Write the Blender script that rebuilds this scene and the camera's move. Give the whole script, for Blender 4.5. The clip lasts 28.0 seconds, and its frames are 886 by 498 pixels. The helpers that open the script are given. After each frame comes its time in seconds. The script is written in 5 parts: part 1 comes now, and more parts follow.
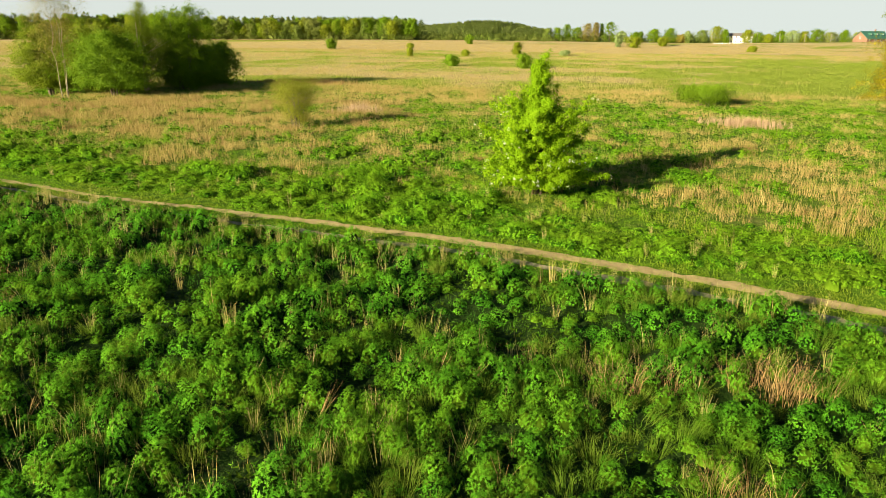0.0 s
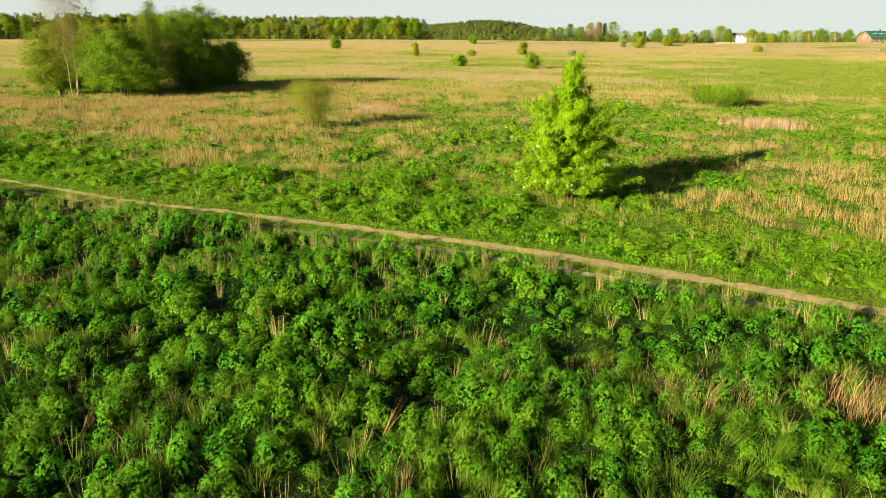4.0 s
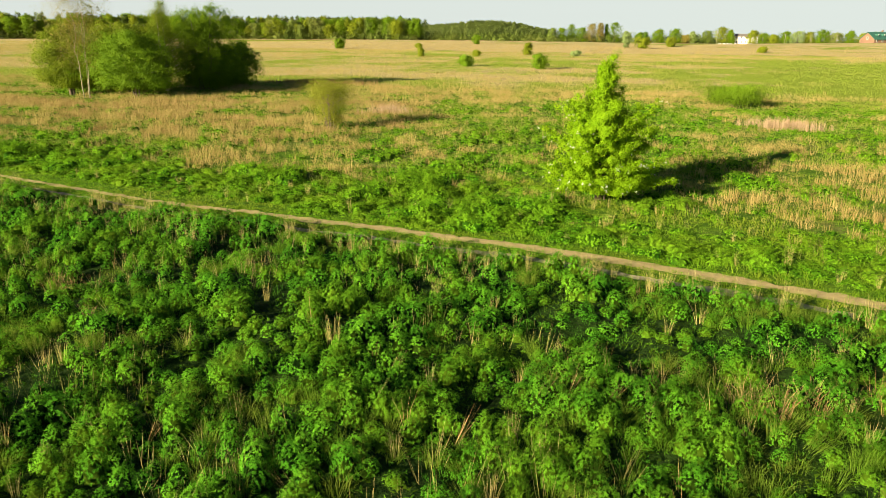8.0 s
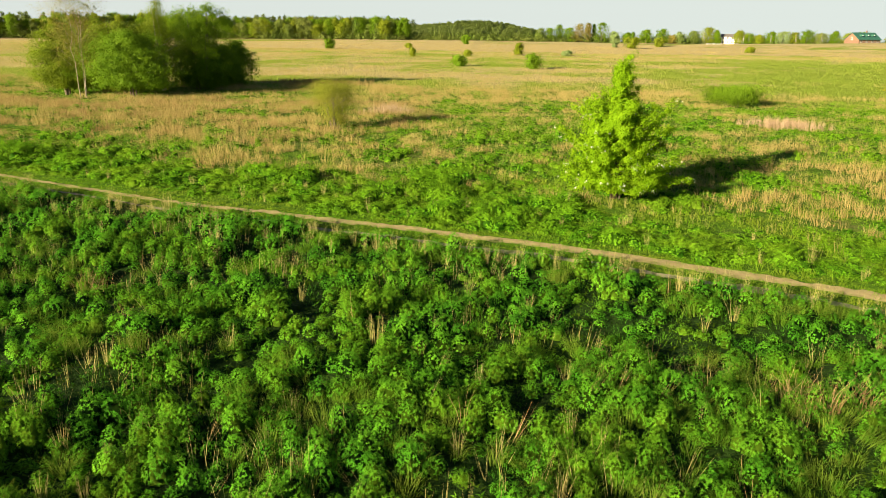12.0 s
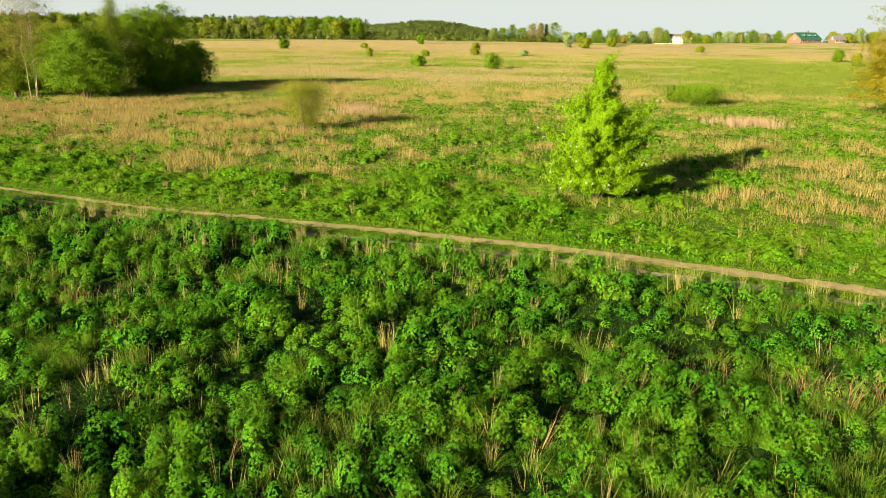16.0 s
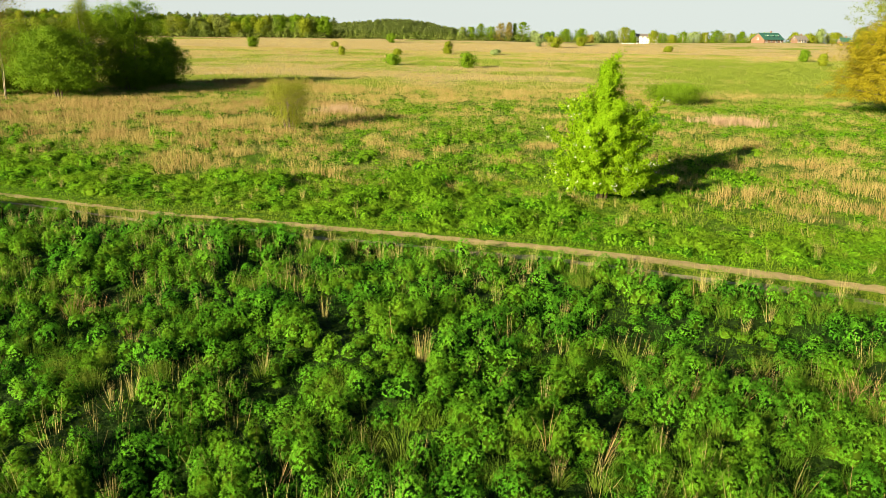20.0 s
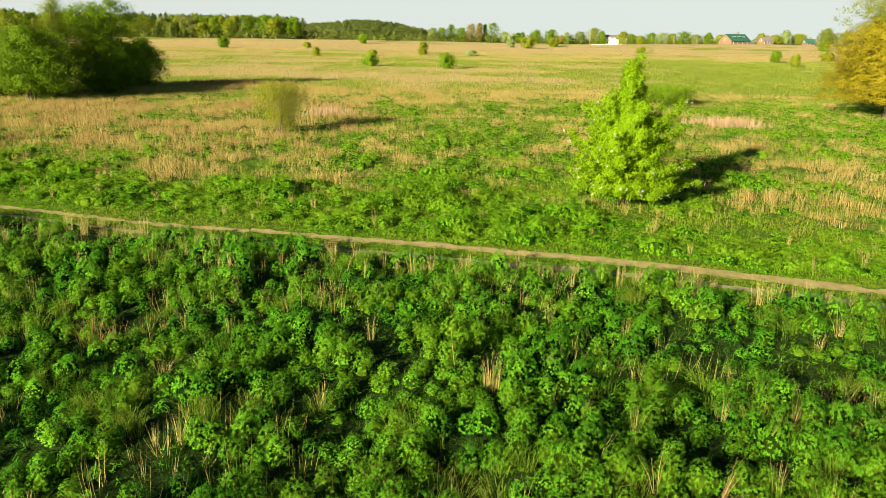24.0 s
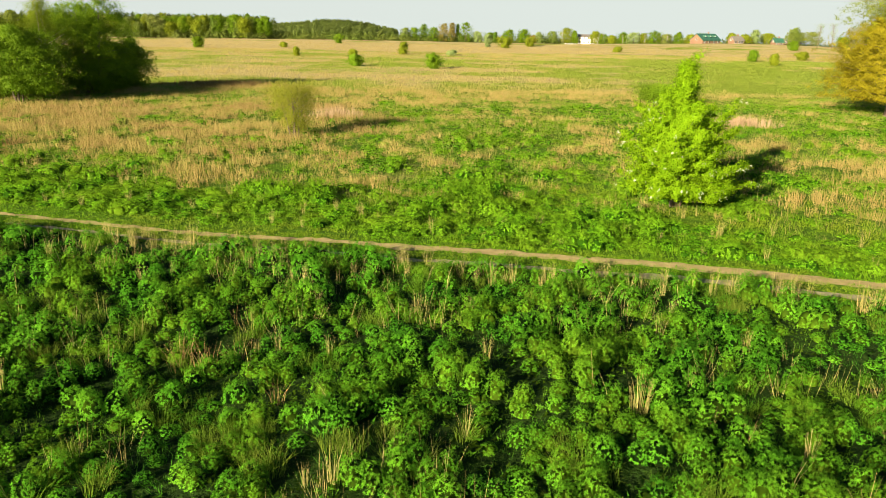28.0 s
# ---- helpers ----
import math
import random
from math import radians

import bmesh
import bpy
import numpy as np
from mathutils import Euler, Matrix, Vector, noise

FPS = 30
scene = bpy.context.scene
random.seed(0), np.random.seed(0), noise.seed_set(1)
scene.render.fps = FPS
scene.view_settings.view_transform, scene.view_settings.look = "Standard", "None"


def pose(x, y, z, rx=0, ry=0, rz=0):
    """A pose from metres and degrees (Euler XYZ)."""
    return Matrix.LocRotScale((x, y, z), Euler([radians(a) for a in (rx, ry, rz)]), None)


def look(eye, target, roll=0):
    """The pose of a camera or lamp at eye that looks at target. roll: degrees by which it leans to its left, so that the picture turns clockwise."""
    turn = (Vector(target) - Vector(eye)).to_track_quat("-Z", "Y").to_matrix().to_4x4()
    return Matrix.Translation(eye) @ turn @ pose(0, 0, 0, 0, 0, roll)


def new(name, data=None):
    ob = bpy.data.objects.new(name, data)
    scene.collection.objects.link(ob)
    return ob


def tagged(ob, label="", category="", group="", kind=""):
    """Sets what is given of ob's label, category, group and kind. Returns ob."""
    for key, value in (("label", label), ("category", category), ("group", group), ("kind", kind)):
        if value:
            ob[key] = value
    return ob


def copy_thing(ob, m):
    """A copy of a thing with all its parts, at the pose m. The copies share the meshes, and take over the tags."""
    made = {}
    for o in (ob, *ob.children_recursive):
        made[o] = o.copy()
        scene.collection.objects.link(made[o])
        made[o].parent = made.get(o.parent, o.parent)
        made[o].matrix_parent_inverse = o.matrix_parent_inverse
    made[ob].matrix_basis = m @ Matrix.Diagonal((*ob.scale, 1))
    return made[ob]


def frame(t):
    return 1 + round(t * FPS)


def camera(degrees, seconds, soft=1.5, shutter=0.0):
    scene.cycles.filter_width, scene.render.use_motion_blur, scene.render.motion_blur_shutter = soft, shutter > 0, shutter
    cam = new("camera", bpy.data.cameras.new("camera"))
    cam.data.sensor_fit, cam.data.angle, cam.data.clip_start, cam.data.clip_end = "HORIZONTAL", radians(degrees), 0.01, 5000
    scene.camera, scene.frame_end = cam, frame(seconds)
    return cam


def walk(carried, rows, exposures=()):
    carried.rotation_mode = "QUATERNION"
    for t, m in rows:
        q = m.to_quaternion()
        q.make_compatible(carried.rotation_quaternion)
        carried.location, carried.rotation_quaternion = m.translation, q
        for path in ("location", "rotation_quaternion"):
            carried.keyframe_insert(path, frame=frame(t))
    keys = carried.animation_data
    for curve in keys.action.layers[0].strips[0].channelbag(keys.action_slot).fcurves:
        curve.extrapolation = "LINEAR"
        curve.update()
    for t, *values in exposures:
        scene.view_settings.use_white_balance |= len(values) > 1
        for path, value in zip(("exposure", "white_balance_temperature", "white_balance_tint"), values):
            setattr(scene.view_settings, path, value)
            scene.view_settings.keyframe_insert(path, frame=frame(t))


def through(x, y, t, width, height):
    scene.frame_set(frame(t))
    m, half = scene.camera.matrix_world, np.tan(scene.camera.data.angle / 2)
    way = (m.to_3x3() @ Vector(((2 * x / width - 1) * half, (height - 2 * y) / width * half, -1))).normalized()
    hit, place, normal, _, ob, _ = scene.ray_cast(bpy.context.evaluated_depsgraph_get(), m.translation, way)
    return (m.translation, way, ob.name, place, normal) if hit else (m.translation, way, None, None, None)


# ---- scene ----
cam = camera(63.5, 28.0, 0.6)
PATH = [
    (0, (3.571, -36.787, 8.541), (3.14, -34.927, 7.945), 0.4),
    (1, (3.358, -36.539, 8.557), (2.927, -34.679, 7.961), 0.5),
    (3, (2.447, -36.5, 8.599), (2.014, -34.641, 8.002), 0.4),
    (5.5, (1.3, -36.406, 8.559), (0.868, -34.547, 7.962), 0.4),
    (8, (0.314, -36.452, 8.528), (-0.117, -34.592, 7.932), 0.5),
    (10, (-0.387, -36.698, 8.538), (-0.818, -34.838, 7.942), 0.4),
    (11, (-0.765, -36.795, 8.525), (-1.183, -34.932, 7.931), 0.5),
    (12.5, (-1.318, -36.895, 8.521), (-1.7, -35.025, 7.924), 0.6),
    (14.5, (-2.051, -36.827, 8.544), (-2.366, -34.944, 7.948), 0.6),
    (15.5, (-2.437, -36.813, 8.518), (-2.723, -34.925, 7.923), 0.6),
    (17, (-3.052, -36.664, 8.505), (-3.307, -34.772, 7.91), 0.7),
    (20, (-4.488, -36.232, 8.422), (-4.675, -34.333, 7.826), 0.9),
    (22.5, (-5.769, -35.406, 8.372), (-5.902, -33.501, 7.777), 1.0),
    (25, (-7.858, -34.488, 8.25), (-7.943, -32.579, 7.658), 1.0),
    (26, (-8.802, -34.227, 8.194), (-8.868, -32.318, 7.602), 1.0),
    (28, (-10.757, -33.718, 8.199), (-10.779, -31.808, 7.607), 1.0),
]
walk(cam, [(t, look(eye, target, roll)) for t, eye, target, roll in PATH])

# ---------------------------------------------------------------- light
SUN_AZ, SUN_EL = radians(214.8), radians(16.5)
sun_way = Vector((math.sin(SUN_AZ) * math.cos(SUN_EL), math.cos(SUN_AZ) * math.cos(SUN_EL), math.sin(SUN_EL)))
sun = new("sun", bpy.data.lights.new("sun", "SUN"))
sun.data.energy, sun.data.angle, sun.data.color = 5.4, radians(0.6), (1.0, 0.86, 0.56)
sun.matrix_world = look(sun_way * 200, (0, 0, 0))
world = bpy.data.worlds.new("evening_sky")
scene.world = world
world.use_nodes = True
wn = world.node_tree
sky = wn.nodes.new("ShaderNodeTexSky")
sky.sky_type, sky.sun_disc = "NISHITA", False
sky.sun_elevation, sky.sun_rotation = SUN_EL, SUN_AZ
sky.air_density, sky.dust_density, sky.ozone_density = 1.0, 0.8, 1.0
wn.nodes["Background"].inputs["Strength"].default_value = 0.027
# the sky goes on below the true horizon, where the land falls away
coord, above = wn.nodes.new("ShaderNodeTexCoord"), wn.nodes.new("ShaderNodeVectorMath")
above.operation, above.inputs[1].default_value = "MAXIMUM", (-2, -2, 0.08)
wn.links.new(coord.outputs["Generated"], above.inputs[0])
wn.links.new(above.outputs["Vector"], sky.inputs["Vector"])
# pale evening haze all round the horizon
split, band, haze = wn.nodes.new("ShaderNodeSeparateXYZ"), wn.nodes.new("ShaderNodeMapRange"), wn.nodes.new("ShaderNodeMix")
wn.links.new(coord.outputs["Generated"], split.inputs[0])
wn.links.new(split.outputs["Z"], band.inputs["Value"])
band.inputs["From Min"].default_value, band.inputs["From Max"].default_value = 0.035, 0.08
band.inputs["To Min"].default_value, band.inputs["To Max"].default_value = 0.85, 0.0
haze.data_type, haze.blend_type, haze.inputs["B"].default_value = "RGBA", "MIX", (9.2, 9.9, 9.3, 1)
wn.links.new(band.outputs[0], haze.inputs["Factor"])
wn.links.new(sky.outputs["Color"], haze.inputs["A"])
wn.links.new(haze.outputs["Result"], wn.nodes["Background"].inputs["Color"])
scene.view_settings.exposure = 1.665

rng = np.random.default_rng(7)


# ---------------------------------------------------------------- numbers
def lattice(ix, iy, seed):
    n = (ix * 374761393 + iy * 668265263 + seed * 974634777) & 0xFFFFFFFF
    n = ((n ^ (n >> 13)) * 1274126177) & 0xFFFFFFFF
    return ((n ^ (n >> 16)) & 0xFFFF) / 65535.0


def vnoise(x, y, size, seed=0):
    """Smooth value noise from 0 to 1 with cells of that size in metres."""
    x, y = np.asarray(x, float) / size, np.asarray(y, float) / size
    ix, iy = np.floor(x).astype(np.int64), np.floor(y).astype(np.int64)
    fx, fy = x - ix, y - iy
    fx, fy = fx * fx * (3 - 2 * fx), fy * fy * (3 - 2 * fy)
    a = lattice(ix, iy, seed) * (1 - fx) + lattice(ix + 1, iy, seed) * fx
    b = lattice(ix, iy + 1, seed) * (1 - fx) + lattice(ix + 1, iy + 1, seed) * fx
    return a * (1 - fy) + b * fy


def fbm(x, y, size, seed=0, octaves=3):
    total, weight = 0.0, 0.0
    for k in range(octaves):
        total = total + vnoise(x, y, size / 2 ** k, seed + 17 * k) * 0.55 ** k
        weight += 0.55 ** k
    return total / weight


def smooth(a, b, v):
    u = np.clip((np.asarray(v, float) - a) / (b - a), 0, 1)
    return u * u * (3 - 2 * u)


def bump(x, y, cx, cy, rx, ry):
    return np.exp(-(((x - cx) / rx) ** 2 + ((y - cy) / ry) ** 2))


# the farm track: middle of its northern rut, and the southern rut beside it
RUT_X = np.array([-400, -120, -60, -40, -29, -20.5, -13.2, -6.7, -2.4, 2.2, 6.3, 9.8, 12.3, 25, 60, 300])
RUT_Y = np.array([70, 14, 3.5, -1.2, -3.8, -5.9, -6.9, -7.9, -8.95, -10.1, -11.3, -12.4, -13.2, -17.5, -30, -110])


def rut_north(x):
    x = np.asarray(x, float)
    return sum(np.interp(x + o, RUT_X, RUT_Y) for o in (-2, -1, 0, 1, 2)) / 5 + 0.3 * (vnoise(x, x * 0, 3.1, 5) - 0.5)


def rut_south(x):
    x = np.asarray(x, float)
    gap = np.interp(x, [-60, -24, -14, 2, 10, 60], [1.15, 1.2, 1.55, 1.5, 1.6, 1.6])
    return rut_north(x) - gap + 0.12 * (vnoise(x, x * 0 + 9, 2.3, 6) - 0.5)


def land(x, y):
    """Height of the ground."""
    x, y = np.asarray(x, float), np.asarray(y, float)
    d = np.sqrt(x * x + (y + 36) ** 2)
    z = -2.5 * smooth(300, 545, d) - 0.0225 * np.clip(d - 570, 0, None)
    z = z + 16 * bump(x, y, -165, 985, 70, 90) + 8 * bump(x, y, -265, 1000, 70, 90)
    z = z + 1.1 * bump(x, y, -118, 335, 85, 30) + 1.2 * bump(x, y, 36, 335, 30, 22)
    near = 1 - smooth(60, 140, d)
    off_track = smooth(0.3, 1.6, np.abs(y - rut_north(x) + 0.75) - 0.8)
    south = smooth(0.5, 1.4, rut_south(x) - y)
    z = z + near * off_track * (0.22 * (fbm(x, y, 2.6, 3) - 0.5) + 0.3 * (vnoise(x, y, 9, 4) - 0.5) + south * (0.06 + 0.48 * (fbm(x, y, 1.9, 12, 2) - 0.45)))
    z = z + 3.6 * bump(x, y, 160, 392, 110, 60)
    return z + (1 - near) * 0.5 * (vnoise(x, y, 38, 8) - 0.5) * smooth(60, 200, d)


def dryness(x, y):
    """How much of the sward is last year's straw, from 0 to 1."""
    x, y = np.asarray(x, float), np.asarray(y, float)
    north = y - rut_north(x)
    v = 0.31 + 0.8 * (fbm(x, y, 5.5, 21) - 0.5) + 0.7 * (fbm(x, y * 0.55, 26, 22) - 0.5)
    v = v + 0.34 * bump(x, y, -42, 24, 20, 11) + 0.30 * bump(x, y, -58, 33, 18, 9) + 0.20 * bump(x, y, 11, 4, 7, 8) + 0.06 * bump(x, y, 17, 10, 9, 13)
    v = v + 0.20 * bump(x, y, -16, 13, 7, 7) + 0.06 * bump(x, y, -8, 48, 26, 12) + 0.02 * bump(x, y, 25, 22, 9, 14) - 0.12 * smooth(22, 45, x) - 0.26 * smooth(6, 24, x) * smooth(10, 32, y) * (1 - smooth(90, 130, y))
    v = v - 0.55 * (1 - smooth(2.5, 11, north)) - 0.22 * bump(x, y, -2, 9, 9, 9) - 0.16 * bump(x, y, 45, 95, 40, 42)
    v = v - 0.12 * bump(x, y, -25, 118, 70, 18) + 0.24 * smooth(70, 190, y) - 0.22 * smooth(-10, 60, x) * smooth(60, 110, y) * (1 - smooth(150, 230, y))
    v = v + smooth(45, 80, y) * (0.75 * (vnoise(x * 0.10, y, 13, 23) - 0.5) + 0.6 * (vnoise(x * 0.16, y, 34, 24) - 0.5))
    v = v - 0.9 * bump(x, y, -230, 440, 70, 45)
    return np.clip(v, 0, 1)


# ---------------------------------------------------------------- meshes
def mesh(name, v, f, tone=None, smooth_faces=False, extra=None):
    v, f = np.asarray(v, np.float32), np.array(f, np.int32)
    me = bpy.data.meshes.new(name)
    round_off = None
    if tone is not None and np.ndim(tone) == 2:
        tone, round_off = tone[:, 0], np.asarray(tone[:, 1:], np.float32)
        away = np.einsum("ij,ij->i", np.cross(v[f[:, 1]] - v[f[:, 0]], v[f[:, 2]] - v[f[:, 0]]), round_off[f[:, 0]]) < 0
        f[away] = f[away][:, ::-1]
    n, k = f.shape
    me.vertices.add(len(v))
    me.vertices.foreach_set("co", v.ravel())
    me.loops.add(n * k)
    me.loops.foreach_set("vertex_index", f.ravel())
    me.polygons.add(n)
    me.polygons.foreach_set("loop_start", np.arange(0, n * k, k, dtype=np.int32))
    for key, values in (("tone", tone), *((extra or {}).items())):
        if values is not None:
            me.attributes.new(key, "FLOAT", "POINT").data.foreach_set("value", np.asarray(values, np.float32))
    me.update(calc_edges=True)
    if round_off is not None:
        me.attributes.new("custom_normal", "FLOAT_VECTOR", "POINT").data.foreach_set("vector", round_off.ravel())
    if smooth_faces:
        me.polygons.foreach_set("use_smooth", np.ones(n, bool))
    return me


def thing(name, me, material, label="", category="", group="", kind="", parent=None):
    if material and not me.materials:
        me.materials.append(material)
    ob = new(name, me)
    ob.parent = parent
    return tagged(ob, label, category, group, kind)


def part(name, bm, material, parent, label=""):
    me = bpy.data.meshes.new(name)
    bm.to_mesh(me)
    bm.free()
    return thing(name, me, material, label, parent=parent)


def joined(pieces):
    """One (vertices, faces, tones) out of several."""
    vs, fs, ts, at = [], [], [], 0
    for v, f, t in pieces:
        vs.append(v), fs.append(f + at), ts.append(t)
        at += len(v)
    return np.concatenate(vs), np.concatenate(fs), np.concatenate(ts)


def scatter(templates, pts, size, spread=None, lean=0.12, tone=None, pull=(0, 0)):
    """Sets templates at random on the points, turned, scaled, leaning a little."""
    n = len(pts)
    pick = rng.integers(0, len(templates), n)
    spin, tone = rng.uniform(0, math.tau, n), rng.uniform(0, 1, n) if tone is None else tone
    wide = size if spread is None else spread
    lx, ly = rng.normal(pull[0], lean, n), rng.normal(pull[1], lean, n)
    out = []
    for k, (tv, tf, tt) in enumerate(templates):
        i = np.nonzero(pick == k)[0]
        if not len(i):
            continue
        c, s = np.cos(spin[i])[:, None], np.sin(spin[i])[:, None]
        x, y, z = tv[None, :, 0] * wide[i][:, None], tv[None, :, 1] * wide[i][:, None], tv[None, :, 2] * size[i][:, None]
        v = np.stack((x * c - y * s + lx[i][:, None] * z + pts[i, 0:1], x * s + y * c + ly[i][:, None] * z + pts[i, 1:2], z + pts[i, 2:3]), -1)
        f = tf[None] + (np.arange(len(i)) * len(tv))[:, None, None]
        own = tt if tt.ndim == 1 else tt[:, 0]
        mixed = (0.55 * tone[i][:, None] + 0.45 * own[None]).ravel()
        if tt.ndim == 2:
            nx, ny, nz = (np.broadcast_to(tt[None, :, k], (len(i), len(tt))) for k in (1, 2, 3))
            mixed = np.stack((mixed, (nx * c - ny * s).ravel(), (nx * s + ny * c).ravel(), nz.ravel()), -1)
        out.append((v.reshape(-1, 3), f.reshape(-1, tf.shape[1]), mixed))
    return joined(out)


def jittered(x0, x1, y0, y1, step, keep=None, loose=0.55):
    gx, gy = np.meshgrid(np.arange(x0, x1, step), np.arange(y0, y1, step))
    gx = gx + 0.5 * step * (np.arange(len(gx)) % 2)[:, None]
    x = gx.ravel() + rng.uniform(-loose, loose, gx.size) * step
    y = gy.ravel() + rng.uniform(-loose, loose, gx.size) * step
    if keep is not None:
        ok = keep(x, y)
        x, y = x[ok], y[ok]
    return np.stack((x, y, land(x, y)), -1)


def leaves(base, way, length, width, droop=0.25, face=None):
    """Pointed leaves, a triangle each: base points, unit directions, lengths and widths; face: what they turn to."""
    n = len(base)
    side = np.cross(way, np.array([0.0, 0.0, 1.0]) if face is None else face) + rng.normal(0, 0.15, (n, 3))
    side /= np.linalg.norm(side, axis=1)[:, None] + 1e-6
    low = base + way * (length * 0.15)[:, None]
    tip = base + way * length[:, None]
    tip[:, 2] -= droop * length
    v = np.stack((low + side * width[:, None] / 2, tip, low - side * width[:, None] / 2), 1)
    return v.reshape(-1, 3), np.arange(3 * n).reshape(n, 3)


def with_round(tone, normal, f, v, keep=0.3):
    """Tones of single leaves and, beside them, the rounded normals of the cushion or crown that they make up."""
    own = np.cross(v[f[:, 1]] - v[f[:, 0]], v[f[:, 2]] - v[f[:, 0]])
    own /= np.linalg.norm(own, axis=1)[:, None] + 1e-9
    own *= np.where(np.einsum("ij,ij->i", own, normal) < 0, -1, 1)[:, None]
    mixed = normal / (np.linalg.norm(normal, axis=1)[:, None] + 1e-9) * (1 - keep) + own * keep
    mixed /= np.linalg.norm(mixed, axis=1)[:, None] + 1e-9
    return np.repeat(np.concatenate((np.asarray(tone)[:, None], mixed), 1), 3, axis=0)


def herb_clump(seed, shoots, whorl, radius=0.42, height=0.50, leaf=0.06, width=0.30, inner=24, solid=False):
    """A rounded cushion of young leafy shoots: rosettes of narrow leaves over inner leaves and shells darkened for
    shade.
    """
    r = np.random.default_rng(seed)
    lobes = [(0.0, 0.0, 0.84)] + [(r.uniform(0, math.tau), r.uniform(0.5, 0.8), r.uniform(0.42, 0.62)) for _ in range(int(r.integers(0, 3)))]
    share = np.array([lr ** 2 for _, _, lr in lobes])
    bases, ways, lens, faces, tones = [], [], [], [], []
    middles = [(math.cos(la) * ld * radius, math.sin(la) * ld * radius, lr * radius, height * (0.3 + 0.85 * lr)) for la, ld, lr in lobes]
    made = tried = 0
    while made < shoots and tried < 9 * shoots:
        tried += 1
        cx, cy, rim, tall = middles[int(r.choice(len(lobes), p=share / share.sum()))]
        a, tilt = r.uniform(0, math.tau), math.acos(1 - 0.93 * r.uniform(0, 1))
        nrm = np.array([math.cos(a) * math.sin(tilt), math.sin(a) * math.sin(tilt), math.cos(tilt)])
        top = np.array([cx + nrm[0] * rim, cy + nrm[1] * rim, 0.04 + nrm[2] * (tall - 0.04)])
        if any(((top[0] - ox) / orim) ** 2 + ((top[1] - oy) / orim) ** 2 + (top[2] / otall) ** 2 < 0.82 for ox, oy, orim, otall in middles):
            continue
        made += 1
        top = np.array([cx, cy, 0]) + (top - np.array([cx, cy, 0])) * r.uniform(0.88, 1.08)
        axis = nrm * 0.9 + np.array([0, 0, 0.35]) + r.normal(0, 0.10, 3)
        axis /= np.linalg.norm(axis)
        e1 = np.cross(axis, (0.3, 0.2, 0.9))
        e1 /= np.linalg.norm(e1)
        e2 = np.cross(axis, e1)
        # tone lightens towards the cushion's top, as light falling there would
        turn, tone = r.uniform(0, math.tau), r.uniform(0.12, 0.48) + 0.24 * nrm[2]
        for k in range(whorl):
            b = turn + 2.4 * k
            w = math.cos(b) * e1 + math.sin(b) * e2 + axis * (0.25 + 0.8 * k / whorl)
            bases.append(top + axis * leaf * 0.35 * k / whorl), ways.append(w / np.linalg.norm(w)), faces.append(axis)
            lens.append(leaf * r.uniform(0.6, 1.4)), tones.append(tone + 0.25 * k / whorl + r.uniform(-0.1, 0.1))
    shown = len(lens)
    # inner leaves at the darkest tone: shade inside the cushion, painted
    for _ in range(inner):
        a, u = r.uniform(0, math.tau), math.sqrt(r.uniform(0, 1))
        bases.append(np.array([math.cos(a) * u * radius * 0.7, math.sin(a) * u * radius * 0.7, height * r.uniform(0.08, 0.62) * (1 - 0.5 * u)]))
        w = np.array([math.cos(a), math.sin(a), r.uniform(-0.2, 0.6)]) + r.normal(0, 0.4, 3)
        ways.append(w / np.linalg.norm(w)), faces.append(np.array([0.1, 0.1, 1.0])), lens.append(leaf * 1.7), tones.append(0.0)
    bases, ways, lens, faces = np.array(bases), np.array(ways), np.array(lens), np.array(faces)
    v, f = leaves(bases, ways, lens, lens * np.where(np.arange(len(lens)) < shown, width, 0.5), 0.15, faces)
    pieces = [(v, f, with_round(np.clip(tones, 0, 1), faces, f, v, 0.24))]
    # shells below the tone range: inner shade put into their colour
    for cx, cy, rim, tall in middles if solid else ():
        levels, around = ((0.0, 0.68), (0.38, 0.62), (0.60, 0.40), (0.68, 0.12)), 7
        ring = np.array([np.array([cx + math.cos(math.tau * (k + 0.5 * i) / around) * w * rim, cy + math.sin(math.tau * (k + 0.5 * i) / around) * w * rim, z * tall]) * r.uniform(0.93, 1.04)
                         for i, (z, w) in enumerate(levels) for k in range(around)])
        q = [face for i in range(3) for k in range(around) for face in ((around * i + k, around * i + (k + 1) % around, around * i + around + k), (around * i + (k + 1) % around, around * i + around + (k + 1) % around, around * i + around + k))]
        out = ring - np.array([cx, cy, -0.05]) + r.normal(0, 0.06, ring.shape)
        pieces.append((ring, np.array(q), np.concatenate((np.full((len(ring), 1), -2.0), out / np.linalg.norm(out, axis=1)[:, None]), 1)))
    return joined(pieces)


